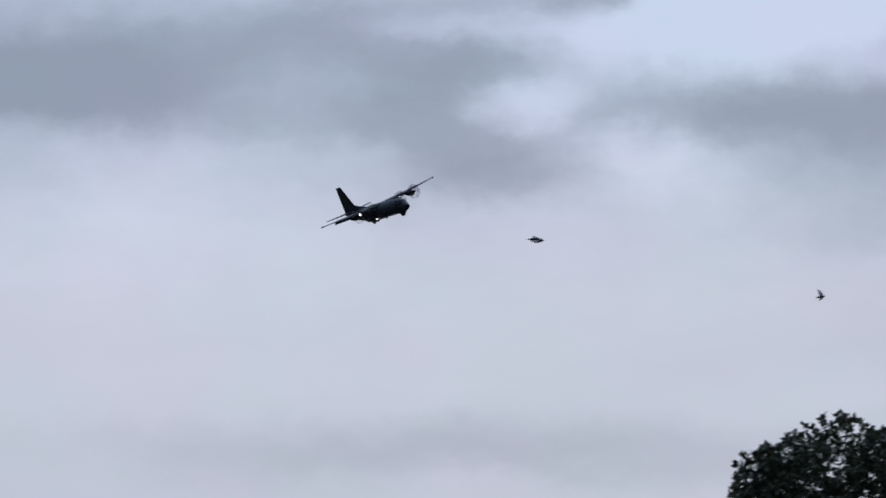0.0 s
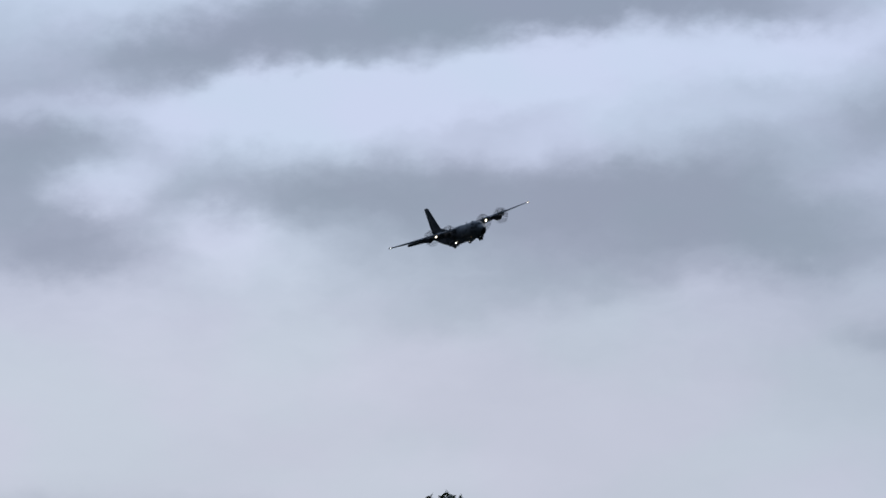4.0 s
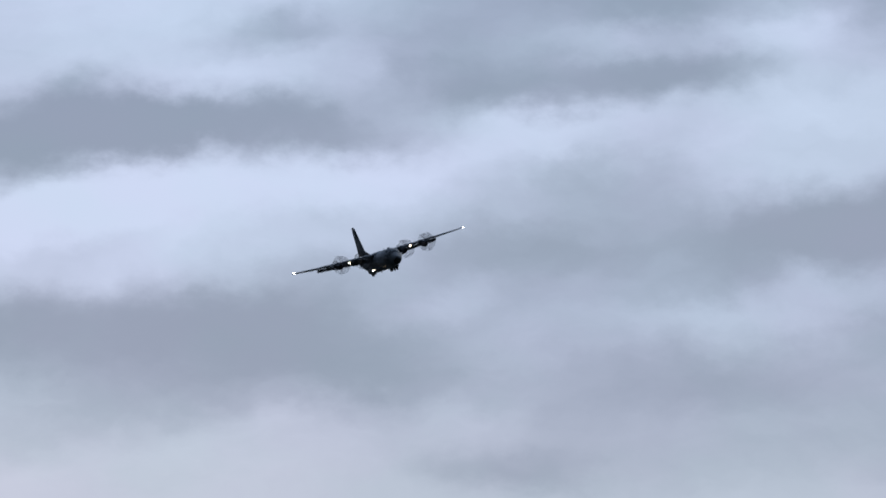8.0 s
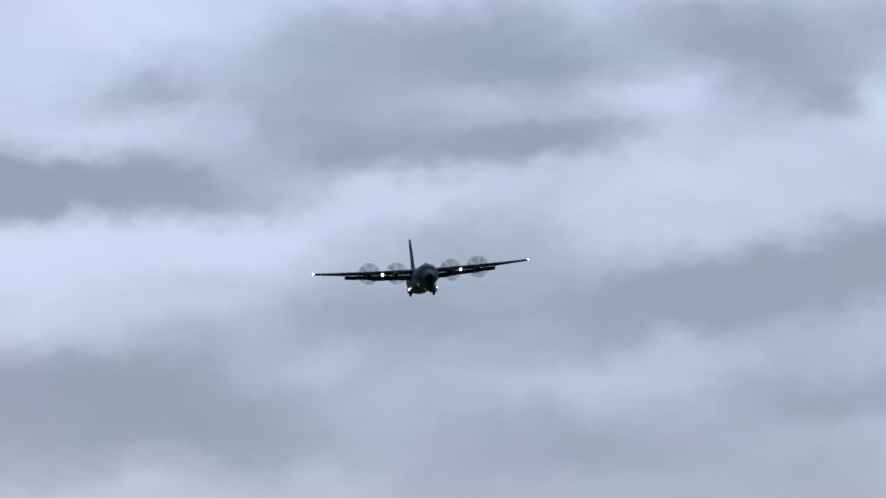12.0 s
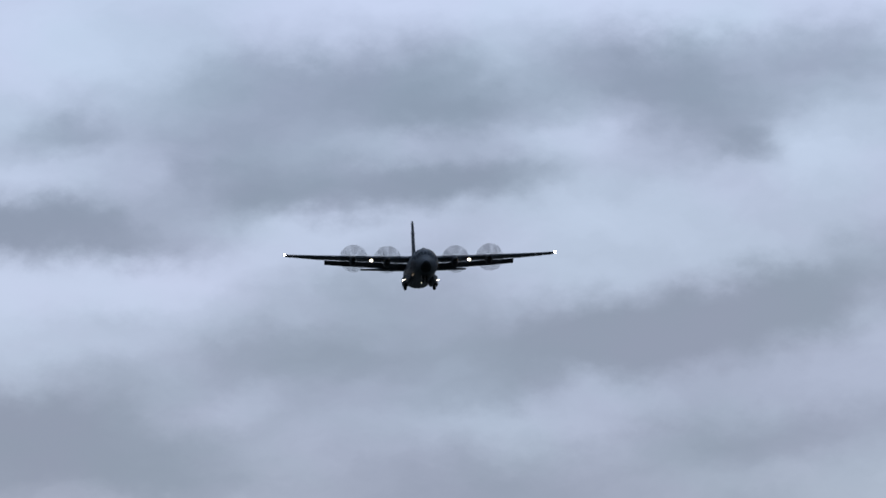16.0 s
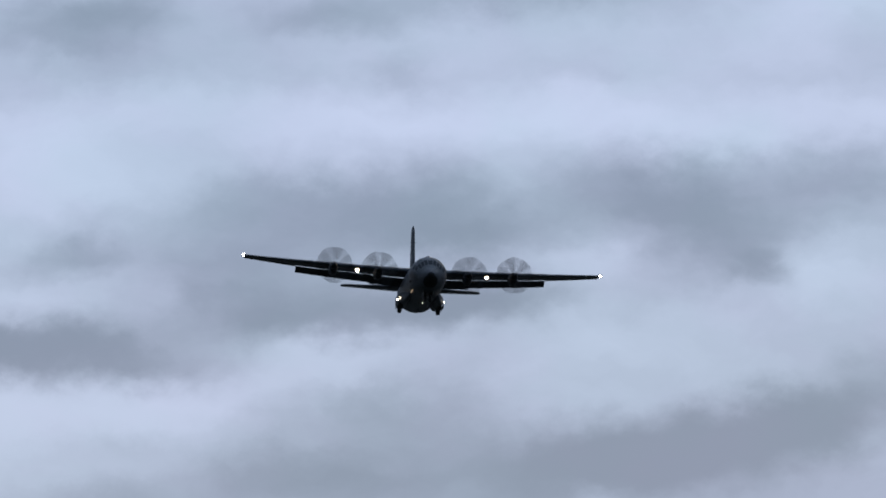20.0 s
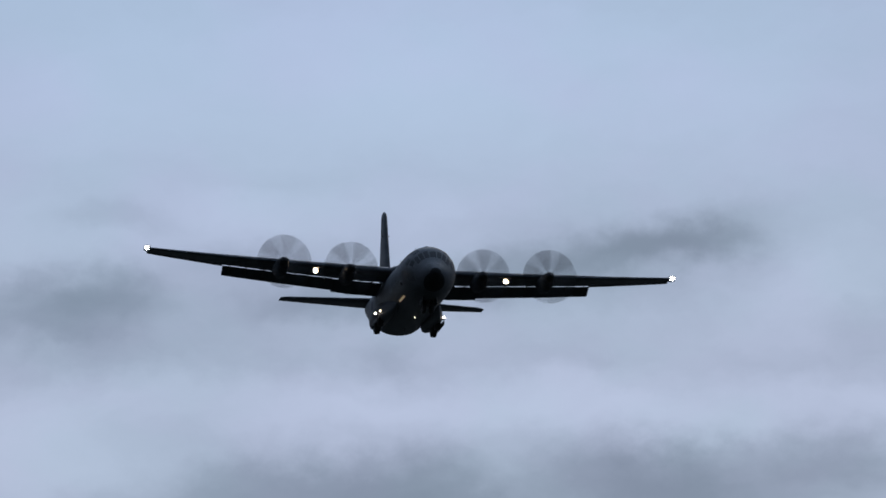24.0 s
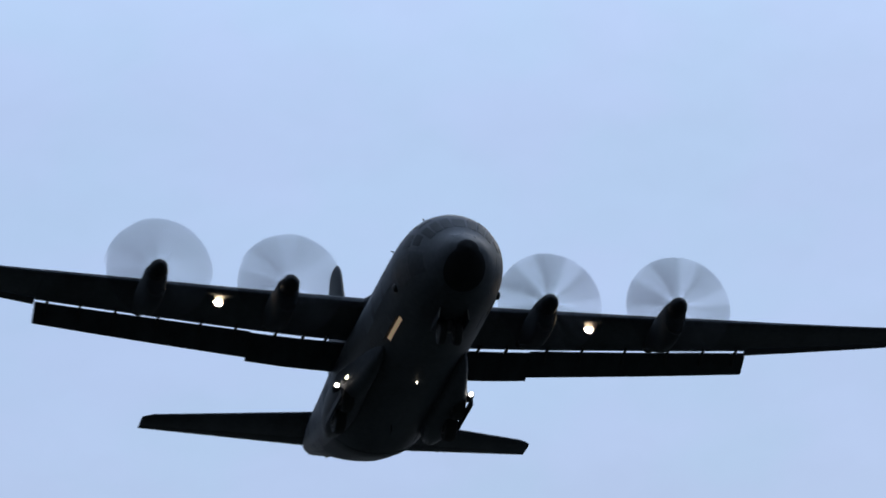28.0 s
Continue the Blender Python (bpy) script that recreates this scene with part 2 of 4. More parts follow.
cloud(-6.10, 4.44, 1.90, 0.50, 8, 0.08)
cloud(-5.80, 2.10, 1.90, 0.50, 0, -0.15)
cloud(-4.90, 3.18, 1.20, 0.80, 0, 0.08)
cloud(0.20, 4.62, 1.90, 0.50, 8, -0.08)
cloud(0.80, 5.88, 4.50, 0.50, 8, -0.05)
cloud(-3.10, 1.74, 4.50, 0.80, 8, 0.10)
cloud(0.20, 8.22, 2.80, 0.50, 8, 0.07)
cloud(-3.40, 6.78, 1.20, 0.50, 0, 0.09)
cloud(-0.70, 7.14, 4.50, 0.50, 0, -0.04)
cloud(-7.90, 6.24, 2.80, 0.50, 0, -0.11)
cloud(-9.70, 3.90, 1.20, 0.50, 8, 0.09)
cloud(-3.40, 5.70, 1.90, 0.50, 0, 0.06)
cloud(-3.40, 9.30, 1.90, 0.80, 0, -0.09)
cloud(2.60, 3.54, 1.20, 1.30, 0, 0.10)
cloud(1.40, 6.60, 1.20, 0.50, 8, 0.08)
cloud(-5.80, 5.34, 1.20, 0.50, 8, -0.08)
cloud(-0.40, 5.16, 1.20, 0.50, 8, 0.07)
cloud(-4.00, 6.24, 1.20, 0.50, 8, -0.08)
cloud(-10.60, 4.44, 1.20, 0.80, 8, -0.09)
cloud(-7.30, 5.70, 4.50, 0.50, 0, 0.07)
# smaller lobes and gaps
cloud(-3.48, 7.17, 1.07, 0.50, 0, 0.15)
cloud(-1.86, 7.03, 1.29, 0.72, 0, 0.22)
cloud(-0.91, 7.74, 1.15, 0.43, 0, 0.12)
cloud(-0.48, 7.24, 0.93, 0.36, 0, 0.12)
cloud(-1.77, 6.50, 1.29, 0.36, 0, 0.12)
cloud(0.26, 7.24, 1.07, 0.39, 0, 0.22)
cloud(0.55, 7.65, 0.64, 0.36, 0, -0.15)
cloud(1.74, 7.96, 1.00, 0.43, 0, -0.28)
cloud(3.08, 7.96, 1.43, 0.50, 0, -0.20)
cloud(2.17, 7.17, 1.07, 0.57, 0, 0.20)
cloud(2.55, 6.88, 0.50, 0.32, 0, 0.20)
cloud(3.03, 7.03, 0.86, 0.57, 0, -0.10)
cloud(0.16, 6.67, 0.86, 0.36, 0, 0.18)
cloud(1.17, 6.88, 1.07, 0.36, 0, -0.12)
cloud(-2.82, 4.54, 1.79, 0.72, 0, 0.10)
cloud(-1.72, 4.78, 0.79, 0.36, 0, 0.10)
cloud(-0.81, 5.62, 1.43, 0.43, 0, 0.16)
cloud(2.46, 4.61, 1.58, 0.43, 0, 0.08)
cloud(1.79, 5.45, 1.79, 0.43, 0, 0.10)
cloud(-1.44, 8.90, 0.86, 0.36, 0, 0.12)
cloud(-0.53, 9.09, 0.86, 0.29, 0, -0.12)
cloud(2.02, 8.56, 2.51, 0.50, 0, -0.10)
cloud(-2.68, 6.13, 1.79, 0.43, 0, 0.20)
cloud(-0.82, 5.53, 1.86, 0.50, 0, 0.13)
cloud(0.06, 6.55, 1.15, 0.36, 0, 0.15)
cloud(-3.51, 6.63, 0.57, 0.36, 0, -0.20)
cloud(-2.55, 6.37, 0.50, 0.43, 0, -0.18)
cloud(-3.17, 7.01, 0.79, 0.36, 0, -0.12)
cloud(-2.12, 6.89, 1.22, 0.57, 0, 0.10)
cloud(-0.15, 7.20, 1.58, 0.32, 0, 0.15)
cloud(-0.19, 6.90, 1.07, 0.25, 0, -0.20)
cloud(0.14, 6.58, 1.15, 0.36, 0, 0.16)
cloud(1.05, 6.89, 0.64, 0.79, 0, -0.15)
cloud(-0.34, 5.70, 1.36, 0.43, 0, 0.18)
cloud(-3.32, 4.50, 1.43, 0.50, 0, 0.12)
cloud(-4.32, 3.98, 1.43, 0.43, 0, 0.13)
cloud(-2.22, 4.03, 1.15, 0.29, 0, 0.12)
cloud(-8.68, 4.95, 1.07, 0.39, 0, 0.20)
cloud(-8.35, 4.54, 0.79, 0.29, 0, -0.20)
cloud(-8.58, 4.04, 1.36, 0.39, 0, 0.13)
cloud(-7.49, 4.13, 0.86, 0.43, 0, -0.13)
cloud(-6.39, 4.54, 1.79, 0.39, 0, 0.12)
cloud(-6.67, 5.23, 1.79, 0.43, 0, -0.12)
cloud(-9.27, 5.09, 0.64, 0.32, 0, -0.20)
cloud(-12.19, 4.85, 2.15, 0.43, 0, 0.12)
cloud(-8.04, 4.18, 0.93, 0.50, 0, 0.20)
cloud(-7.33, 4.20, 0.64, 0.29, 0, -0.22)
cloud(-7.14, 3.94, 1.43, 0.36, 0, -0.15)
cloud(-6.47, 5.47, 0.93, 0.36, 0, -0.18)
cloud(-5.37, 6.09, 1.43, 0.36, 0, 0.12)
cloud(-4.90, 6.21, 1.72, 0.57, 0, 0.15)
cloud(-3.61, 6.30, 0.43, 0.43, 0, -0.12)
cloud(-2.99, 4.73, 2.51, 0.72, 0, -0.13)
cloud(-1.41, 5.80, 1.79, 0.93, 0, -0.15)
cloud(-2.89, 8.99, 1.65, 0.57, 0, 0.32)
cloud(-1.22, 9.18, 1.29, 0.43, 0, 0.20)
cloud(1.17, 9.32, 2.01, 0.57, 0, 0.30)
cloud(2.26, 9.46, 0.86, 0.36, 0, 0.15)
cloud(0.13, 8.70, 6.45, 0.86, 0, 0.14)
cloud(-0.66, 5.50, 1.07, 0.79, 0, -0.18)
cloud(-3.46, 4.49, 2.51, 0.86, 0, -0.10)
cloud(-3.31, 4.16, 2.15, 0.79, 0, 0.12)
cloud(-3.08, 5.74, 2.51, 0.57, 0, 0.12)
cloud(-4.16, 5.11, 1.79, 0.79, 0, -0.18)

# away from the approach the cover goes on by itself
thick = wmath("MULTIPLY_ADD", wmath("MULTIPLY_ADD", wisps.outputs[0], 0.40, -0.20), rough_air, thick)
away = wt.nodes.new("ShaderNodeMapRange")
away.inputs[1].default_value, away.inputs[2].default_value = 12.0, 25.0
wt.links.new(wmath("ABSOLUTE", az_deg), away.inputs[0])
thick = wmath("ADD", thick, wmath("MULTIPLY", away.outputs[0], wmath("MULTIPLY_ADD", wide.outputs[0], 1.2, 0.1)))
cover = wt.nodes.new("ShaderNodeMapRange")
cover.interpolation_type = "SMOOTHSTEP"
cover.inputs[1].default_value, cover.inputs[2].default_value = -0.33, 1.33
wt.links.new(thick, cover.inputs[0])
thick = cover.outputs[0]


height = wmath("DIVIDE", el_deg, 20.0, clamp=True)
sky = wt.nodes.new("ShaderNodeTexSky")
sky.sky_type, sky.sun_disc = "NISHITA", False
sky.sun_elevation, sky.sun_rotation = radians(SUN_ELEVATION), radians(SUN_AZIMUTH)
sky.air_density, sky.dust_density = 1.4, 1.2
# bright thin cloud, bluer and a little darker higher up, over the blue sky
veil = wramp(height, [(0.0, (0.59, 0.635, 0.765)), (0.14, (0.61, 0.665, 0.80)), (0.26, (0.548, 0.638, 0.835)), (0.42, (0.590, 0.698, 0.926)), (0.62, (0.55, 0.705, 0.985)), (0.85, (0.535, 0.715, 1.06))])
dark = wramp(height, [(0.0, (0.265, 0.325, 0.405)), (0.25, (0.259, 0.314, 0.427)), (0.4, (0.234, 0.306, 0.428)), (0.6, (0.235, 0.310, 0.423))])


def wmix(fac, a, b):
    n = wt.nodes.new("ShaderNodeMix")
    n.data_type = "RGBA"
    if isinstance(fac, float):
        n.inputs[0].default_value = fac
    else:
        wt.links.new(fac, n.inputs[0])
    wt.links.new(a, n.inputs[6])
    wt.links.new(b, n.inputs[7])
    return n.outputs[2]


over = wmix(thick, veil, dark)
tints = wnoise(wmapping(plan.outputs[0], (12.0, 3.0, 0), scale=(0.55, 0.9, 1)), 1.0, 3, 0.5)
tint = wramp(tints.outputs[0], [(0.36, (0.975, 1.004, 0.995)), (0.64, (1.012, 0.992, 1.012))])
tinted = wt.nodes.new("ShaderNodeMix")
tinted.data_type, tinted.blend_type = "RGBA", "MULTIPLY"
tinted.inputs[0].default_value = 1.0
wt.links.new(over, tinted.inputs[6])
# warmer towards the west, cooler to the east near the horizon
warm = wmath("MULTIPLY_ADD", az_deg, -0.2, -0.4, clamp=True)
low_east = wmath("MULTIPLY", wmath("MULTIPLY_ADD", az_deg, 0.25, 1.0, clamp=True), wmath("MULTIPLY_ADD", el_deg, -0.5, 3.2, clamp=True))
one = wramp(warm, [(0.0, (1.0, 1.0, 1.0)), (1.0, (1.012, 0.999, 0.99))])
two = wramp(low_east, [(0.0, (1.0, 1.0, 1.0)), (1.0, (0.980, 1.0, 1.012))])
wt.links.new(wvec("MULTIPLY", wvec("MULTIPLY", one, two), tint), tinted.inputs[7])
back_sky = wt.nodes.new("ShaderNodeBackground")
back_sky.inputs[1].default_value = 0.05
wt.links.new(sky.outputs[0], back_sky.inputs[0])
back_cloud = wt.nodes.new("ShaderNodeBackground")
# an overcast sky is brighter overhead than near the horizon
overhead = wt.nodes.new("ShaderNodeMapRange")
overhead.inputs[1].default_value, overhead.inputs[2].default_value = 18.0, 60.0
overhead.inputs[3].default_value, overhead.inputs[4].default_value = 1.0, 4.6
wt.links.new(el_deg, overhead.inputs[0])
# and brighter on the sun's side than opposite to it
opposite = wt.nodes.new("ShaderNodeMapRange")
opposite.interpolation_type = "SMOOTHSTEP"
opposite.inputs[1].default_value, opposite.inputs[2].default_value = -0.55, 0.85
opposite.inputs[3].default_value, opposite.inputs[4].default_value = 0.10, 1.0
wt.links.new(split.outputs[1], opposite.inputs[0])
wt.links.new(wmath("MULTIPLY", overhead.outputs[0], opposite.outputs[0]), back_cloud.inputs[1])
wt.links.new(tinted.outputs[2], back_cloud.inputs[0])
both = wt.nodes.new("ShaderNodeMixShader")
both.inputs[0].default_value = 0.96
wt.links.new(back_sky.outputs[0], both.inputs[1])
wt.links.new(back_cloud.outputs[0], both.inputs[2])
world_out = wt.nodes.new("ShaderNodeOutputWorld")
wt.links.new(both.outputs[0], world_out.inputs[0])


# ---------------------------------------------------------------- materials
def material(name, colour, rough=0.6, metal=0.0, spread=0.25, size=1.0, bump=0.0, fine=12.0, streak=None, specular=0.5):
    """A surface whose colour and gloss vary at two sizes; streak: stretches the larger one along the airflow."""
    m = bpy.data.materials.new(name)
    m.use_nodes = True
    t = m.node_tree
    b = t.nodes["Principled BSDF"]
    b.inputs["Roughness"].default_value, b.inputs["Metallic"].default_value = rough, metal
    b.inputs["Specular IOR Level"].default_value = specular
    at = t.nodes.new("ShaderNodeTexCoord")
    mp = t.nodes.new("ShaderNodeMapping")
    mp.inputs[3].default_value = streak or (1, 1, 1)
    t.links.new(at.outputs["Object"], mp.inputs[0])
    big = t.nodes.new("ShaderNodeTexNoise")
    big.inputs["Scale"].default_value, big.inputs["Detail"].default_value = size, 5
    t.links.new(mp.outputs[0], big.inputs["Vector"])
    small = t.nodes.new("ShaderNodeTexNoise")
    small.inputs["Scale"].default_value, small.inputs["Detail"].default_value = size * fine, 3
    t.links.new(at.outputs["Object"], small.inputs["Vector"])
    mixed = t.nodes.new("ShaderNodeMath")
    mixed.operation = "MULTIPLY_ADD"
    mixed.inputs[1].default_value = 0.35
    t.links.new(small.outputs[0], mixed.inputs[0])
    t.links.new(big.outputs[0], mixed.inputs[2])
    ramp = t.nodes.new("ShaderNodeValToRGB")
    ramp.color_ramp.elements[0].position, ramp.color_ramp.elements[1].position = 0.45, 0.9
    ramp.color_ramp.elements[0].color = (*[c * (1 - spread) for c in colour], 1)
    ramp.color_ramp.elements[1].color = (*[min(1, c * (1 + spread)) for c in colour], 1)
    t.links.new(mixed.outputs[0], ramp.inputs[0])
    t.links.new(ramp.outputs[0], b.inputs["Base Color"])
    gloss = t.nodes.new("ShaderNodeMapRange")
    gloss.inputs[3].default_value, gloss.inputs[4].default_value = max(0.02, rough - 0.12), min(1, rough + 0.12)
    t.links.new(big.outputs[0], gloss.inputs[0])
    t.links.new(gloss.outputs[0], b.inputs["Roughness"])
    if bump:
        bp = t.nodes.new("ShaderNodeBump")
        bp.inputs["Strength"].default_value, bp.inputs["Distance"].default_value = 0.5, bump
        t.links.new(mixed.outputs[0], bp.inputs["Height"])
        t.links.new(bp.outputs[0], b.inputs["Normal"])
    return m


def per_piece(m, amount):
    """Lets a paint differ a little from piece to piece."""
    t = m.node_tree
    b = t.nodes["Principled BSDF"]
    info, vary, hsv = t.nodes.new("ShaderNodeObjectInfo"), t.nodes.new("ShaderNodeMapRange"), t.nodes.new("ShaderNodeHueSaturation")
    vary.inputs[3].default_value, vary.inputs[4].default_value = 1 - amount, 1 + amount
    t.links.new(info.outputs["Random"], vary.inputs[0])
    t.links.new(vary.outputs[0], hsv.inputs["Value"])
    t.links.new(b.inputs["Base Color"].links[0].from_socket, hsv.inputs["Color"])
    t.links.new(hsv.outputs[0], b.inputs["Base Color"])
    return m


def glow(name, colour, strength):
    m = bpy.data.materials.new(name)
    m.use_nodes = True
    b = m.node_tree.nodes["Principled BSDF"]
    b.inputs["Base Color"].default_value = (*colour, 1)
    b.inputs["Emission Color"].default_value = (*colour, 1)
    b.inputs["Emission Strength"].default_value = strength
    return m


PAINT = material("grey_aircraft_paint", (0.070, 0.076, 0.087), 0.55, spread=0.38, size=0.55, bump=0.006, fine=9, streak=(0.35, 1.2, 1.2), specular=0.07)
PAINT_DARK = material("worn_grey_paint", (0.05, 0.054, 0.06), 0.6, spread=0.3, size=0.9, bump=0.005, streak=(0.3, 1.4, 1.4), specular=0.05)
PANEL_PAINT = per_piece(material("patched_grey_paint", (0.070, 0.076, 0.087), 0.55, spread=0.4, size=0.8, bump=0.006, fine=8, streak=(0.4, 1.3, 1.3), specular=0.08), 0.25)
FILLET = material("pale_grey_paint", (0.34, 0.35, 0.37), 0.4, spread=0.2, size=1.5, bump=0.004)
RADOME_AND_CHIN_SHADE = material("matt_black_radome_and_chin_shade", (0.022, 0.022, 0.024), 0.7, spread=0.25, size=2.0, specular=0.1)
SOOT = material("sooty_metal", (0.035, 0.034, 0.033), 0.55, metal=0.5, spread=0.35, size=2.5, bump=0.003)
BLADE = material("dark_composite_blade", (0.022, 0.023, 0.025), 0.6, spread=0.2, size=3.0, specular=0.1)
RUBBER = material("black_rubber", (0.018, 0.018, 0.018), 0.8, spread=0.3, size=5.0, bump=0.004)
METAL = material("dull_landing_gear_metal", (0.25, 0.25, 0.25), 0.4, metal=0.8, spread=0.25, size=4.0)
WHITE_GEAR = material("pale_gear_paint", (0.3, 0.3, 0.29), 0.45, spread=0.2, size=4.0)
GLASS = material("dark_cockpit_glass", (0.028, 0.031, 0.036), 0.45, spread=0.2, size=2.0, specular=0.04)
LAMP = glow("landing_lamp_light", (1.0, 0.74, 0.48), 180)
FAIRING_LAMP = glow("fairing_lamp_light", (1.0, 0.9, 0.8), 14)
TIP_LAMP = glow("wing_tip_light", (1.0, 0.93, 0.88), 60)
WARM_REFLECTION = glow("warm_reflection_glow", (1.0, 0.72, 0.45), 0.22)
SMALL_LAMP = glow("small_lamp_light", (1.0, 0.88, 0.68), 5)
BARK = material("grey_brown_bark", (0.09, 0.07, 0.05), 0.9, spread=0.4, size=3.0, bump=0.03, streak=(1, 1, 0.3))
FEATHER = material("dark_feathers", (0.05, 0.047, 0.045), 0.75, spread=0.3, size=20.0)
FEATHER_PALE = material("greyish_wing_feathers", (0.11, 0.105, 0.10), 0.75, spread=0.3, size=20.0)


def leaf_material():
    m = material("dull_green_leaves", (0.085, 0.098, 0.056), 0.55, spread=0.45, size=1.2, fine=6)
    t = m.node_tree
    b = t.nodes["Principled BSDF"]
    b.inputs["Transmission Weight"].default_value = 0.0
    geo = t.nodes.new("ShaderNodeNewGeometry")
    hsv = t.nodes.new("ShaderNodeHueSaturation")
    vary = t.nodes.new("ShaderNodeMapRange")
    vary.inputs[3].default_value, vary.inputs[4].default_value = 0.55, 1.5
    t.links.new(geo.outputs["Random Per Island"], vary.inputs[0])
    t.links.new(vary.outputs[0], hsv.inputs["Value"])
    t.links.new(b.inputs["Base Color"].links[0].from_socket, hsv.inputs["Color"])
    t.links.new(hsv.outputs[0], b.inputs["Base Color"])
    return m


LEAF = leaf_material()
GRASS = material("dull_meadow_grass", (0.018, 0.021, 0.014), 0.9, spread=0.45, size=0.05, bump=0.05, fine=30)


# ---------------------------------------------------------------- helpers for meshes
def part(name, bm, mat, parent=None, label="", smooth=True):
    me = bpy.data.meshes.new(name)
    bmesh.ops.recalc_face_normals(bm, faces=bm.faces)
    bm.to_mesh(me)
    bm.free()
    if smooth:
        me.shade_smooth()
        me.set_sharp_from_angle(angle=radians(38))
    me.materials.append(mat)
    ob = new(name, me)
    ob.parent = parent
    return tagged(ob, label)


def thing(name, label, category, group="", kind=""):
    return tagged(new(name), label, category, group, kind)


def loft(rings, closed=True, caps=True):
    """A skin over rings of points of equal number."""
    bm = bmesh.new()
    vs = [[bm.verts.new(p) for p in r] for r in rings]
    n = len(rings[0])
    for a, b in zip(vs, vs[1:]):
        for i in range(n if closed else n - 1):
            j = (i + 1) % n
            bm.faces.new((a[i], a[j], b[j], b[i]))
    if caps and closed:
        bm.faces.new(list(reversed(vs[0])))
        bm.faces.new(vs[-1])
    return bm


def tube(path, radii, sides=12):
    """A round bar along a path with a radius for each point."""
    path = [Vector(p) for p in path]
    rings = []
    for i, p in enumerate(path):
        d = (path[min(i + 1, len(path) - 1)] - path[max(i - 1, 0)]).normalized()
        side = d.cross(Vector((0, 0, 1)) if abs(d.z) < 0.9 else Vector((1, 0, 0))).normalized()
        up = side.cross(d)
        r = radii[i] if isinstance(radii, (list, tuple)) else radii
        rings.append([p + side * r * math.cos(2 * math.pi * k / sides) + up * r * math.sin(2 * math.pi * k / sides) for k in range(sides)])
    return loft(rings)


def slab(size, centre=(0, 0, 0), bevel=0.02, turn=None):
    bm = bmesh.new()
    bmesh.ops.create_cube(bm, size=1.0)
    bmesh.ops.scale(bm, vec=size, verts=bm.verts)
    if bevel:
        bmesh.ops.bevel(bm, geom=list(bm.edges), offset=min(bevel, min(size) * 0.4), segments=2, affect="EDGES")
    m = Matrix.Translation(centre) @ (turn or Matrix.Identity(4))
    bmesh.ops.transform(bm, matrix=m, verts=bm.verts)
    return bm


def lathe(profile, axis="x", centre=(0, 0, 0), sides=24):
    """Turns (along, radius) pairs about an axis."""
    rings = []
    for a, r in profile:
        ring = []
        for k in range(sides):
            c, s = r * math.cos(2 * math.pi * k / sides), r * math.sin(2 * math.pi * k / sides)
            p = {"x": (a, c, s), "y": (c, a, s), "z": (c, s, a)}[axis]
            ring.append(Vector(p) + Vector(centre))
        rings.append(ring)
    return loft(rings)


def smooth_curve(xs, ys):
    """A smooth function through points, with no overshoot."""
    xs, ys = np.array(xs, float), np.array(ys, float)
    d = np.diff(ys) / np.diff(xs)
    m = np.zeros(len(xs))
    m[0], m[-1] = d[0], d[-1]
    for i in range(1, len(xs) - 1):
        m[i] = 0 if d[i - 1] * d[i] <= 0 else 2 * d[i - 1] * d[i] / (d[i - 1] + d[i])

    def f(x):
        i = int(np.clip(np.searchsorted(xs, x) - 1, 0, len(xs) - 2))
        h = xs[i + 1] - xs[i]
        t = min(1, max(0, (x - xs[i]) / h))
        return float((2 * t ** 3 - 3 * t ** 2 + 1) * ys[i] + (t ** 3 - 2 * t ** 2 + t) * h * m[i]
                     + (3 * t ** 2 - 2 * t ** 3) * ys[i + 1] + (t ** 3 - t ** 2) * h * m[i + 1])
    return f


# ---------------------------------------------------------------- ground
def make_ground():
    bm = bmesh.new()
    n, half = 24, 4700.0
    grid = [[bm.verts.new((half * (2 * i / n - 1), half * (2 * j / n - 1), 0.0)) for i in range(n + 1)] for j in range(n + 1)]
    for j in range(n):
        for i in range(n):
            bm.faces.new((grid[j][i], grid[j][i + 1], grid[j + 1][i + 1], grid[j + 1][i]))
    return tagged(part("ground", bm, GRASS), "dull green open grassland reaching the horizon", "ground", kind="structure")


make_ground()

# ---------------------------------------------------------------- the aircraft: x ahead, y to its left, z up
aircraft = thing("transport_aircraft", "dark grey four-engined military transport aircraft with wheels and flaps down", "aircraft")

STATIONS = [12.6, 12.45, 12.1, 11.5, 10.9, 10.3, 9.6, 8.8, 8.0, 7.0, 5.0, -5.6, -6.6, -8.0, -10.0, -12.0, -14.0, -16.0, -17.2]
TOP = smooth_curve(STATIONS[::-1], [-0.62, -0.30, 0.0, 0.36, 0.90, 1.45, 1.85, 2.02, 2.08, 2.11, 2.14, 2.16, 2.16, 2.16, 2.16, 2.15, 2.12, 2.08, 2.0][::-1])
BOTTOM = smooth_curve(STATIONS[::-1], [-0.70, -1.02, -1.38, -1.70, -1.88, -2.01, -2.09, -2.13, -2.15, -2.16, -2.14, -1.98, -1.90, -1.52, -0.92, -0.14, 0.70, 1.48, 1.86][::-1])
HALF = smooth_curve(STATIONS[::-1], [0.05, 0.38, 0.74, 1.11, 1.40, 1.68, 1.90, 2.03, 2.09, 2.12, 2.14, 2.15, 2.11, 2.02, 1.90, 1.74, 1.52, 1.22, 0.8][::-1])
SQUARE = smooth_curve([-17.2, -10, -6, 1, 4, 13], [2.3, 2.3, 2.25, 2.1, 2.0, 2.0])


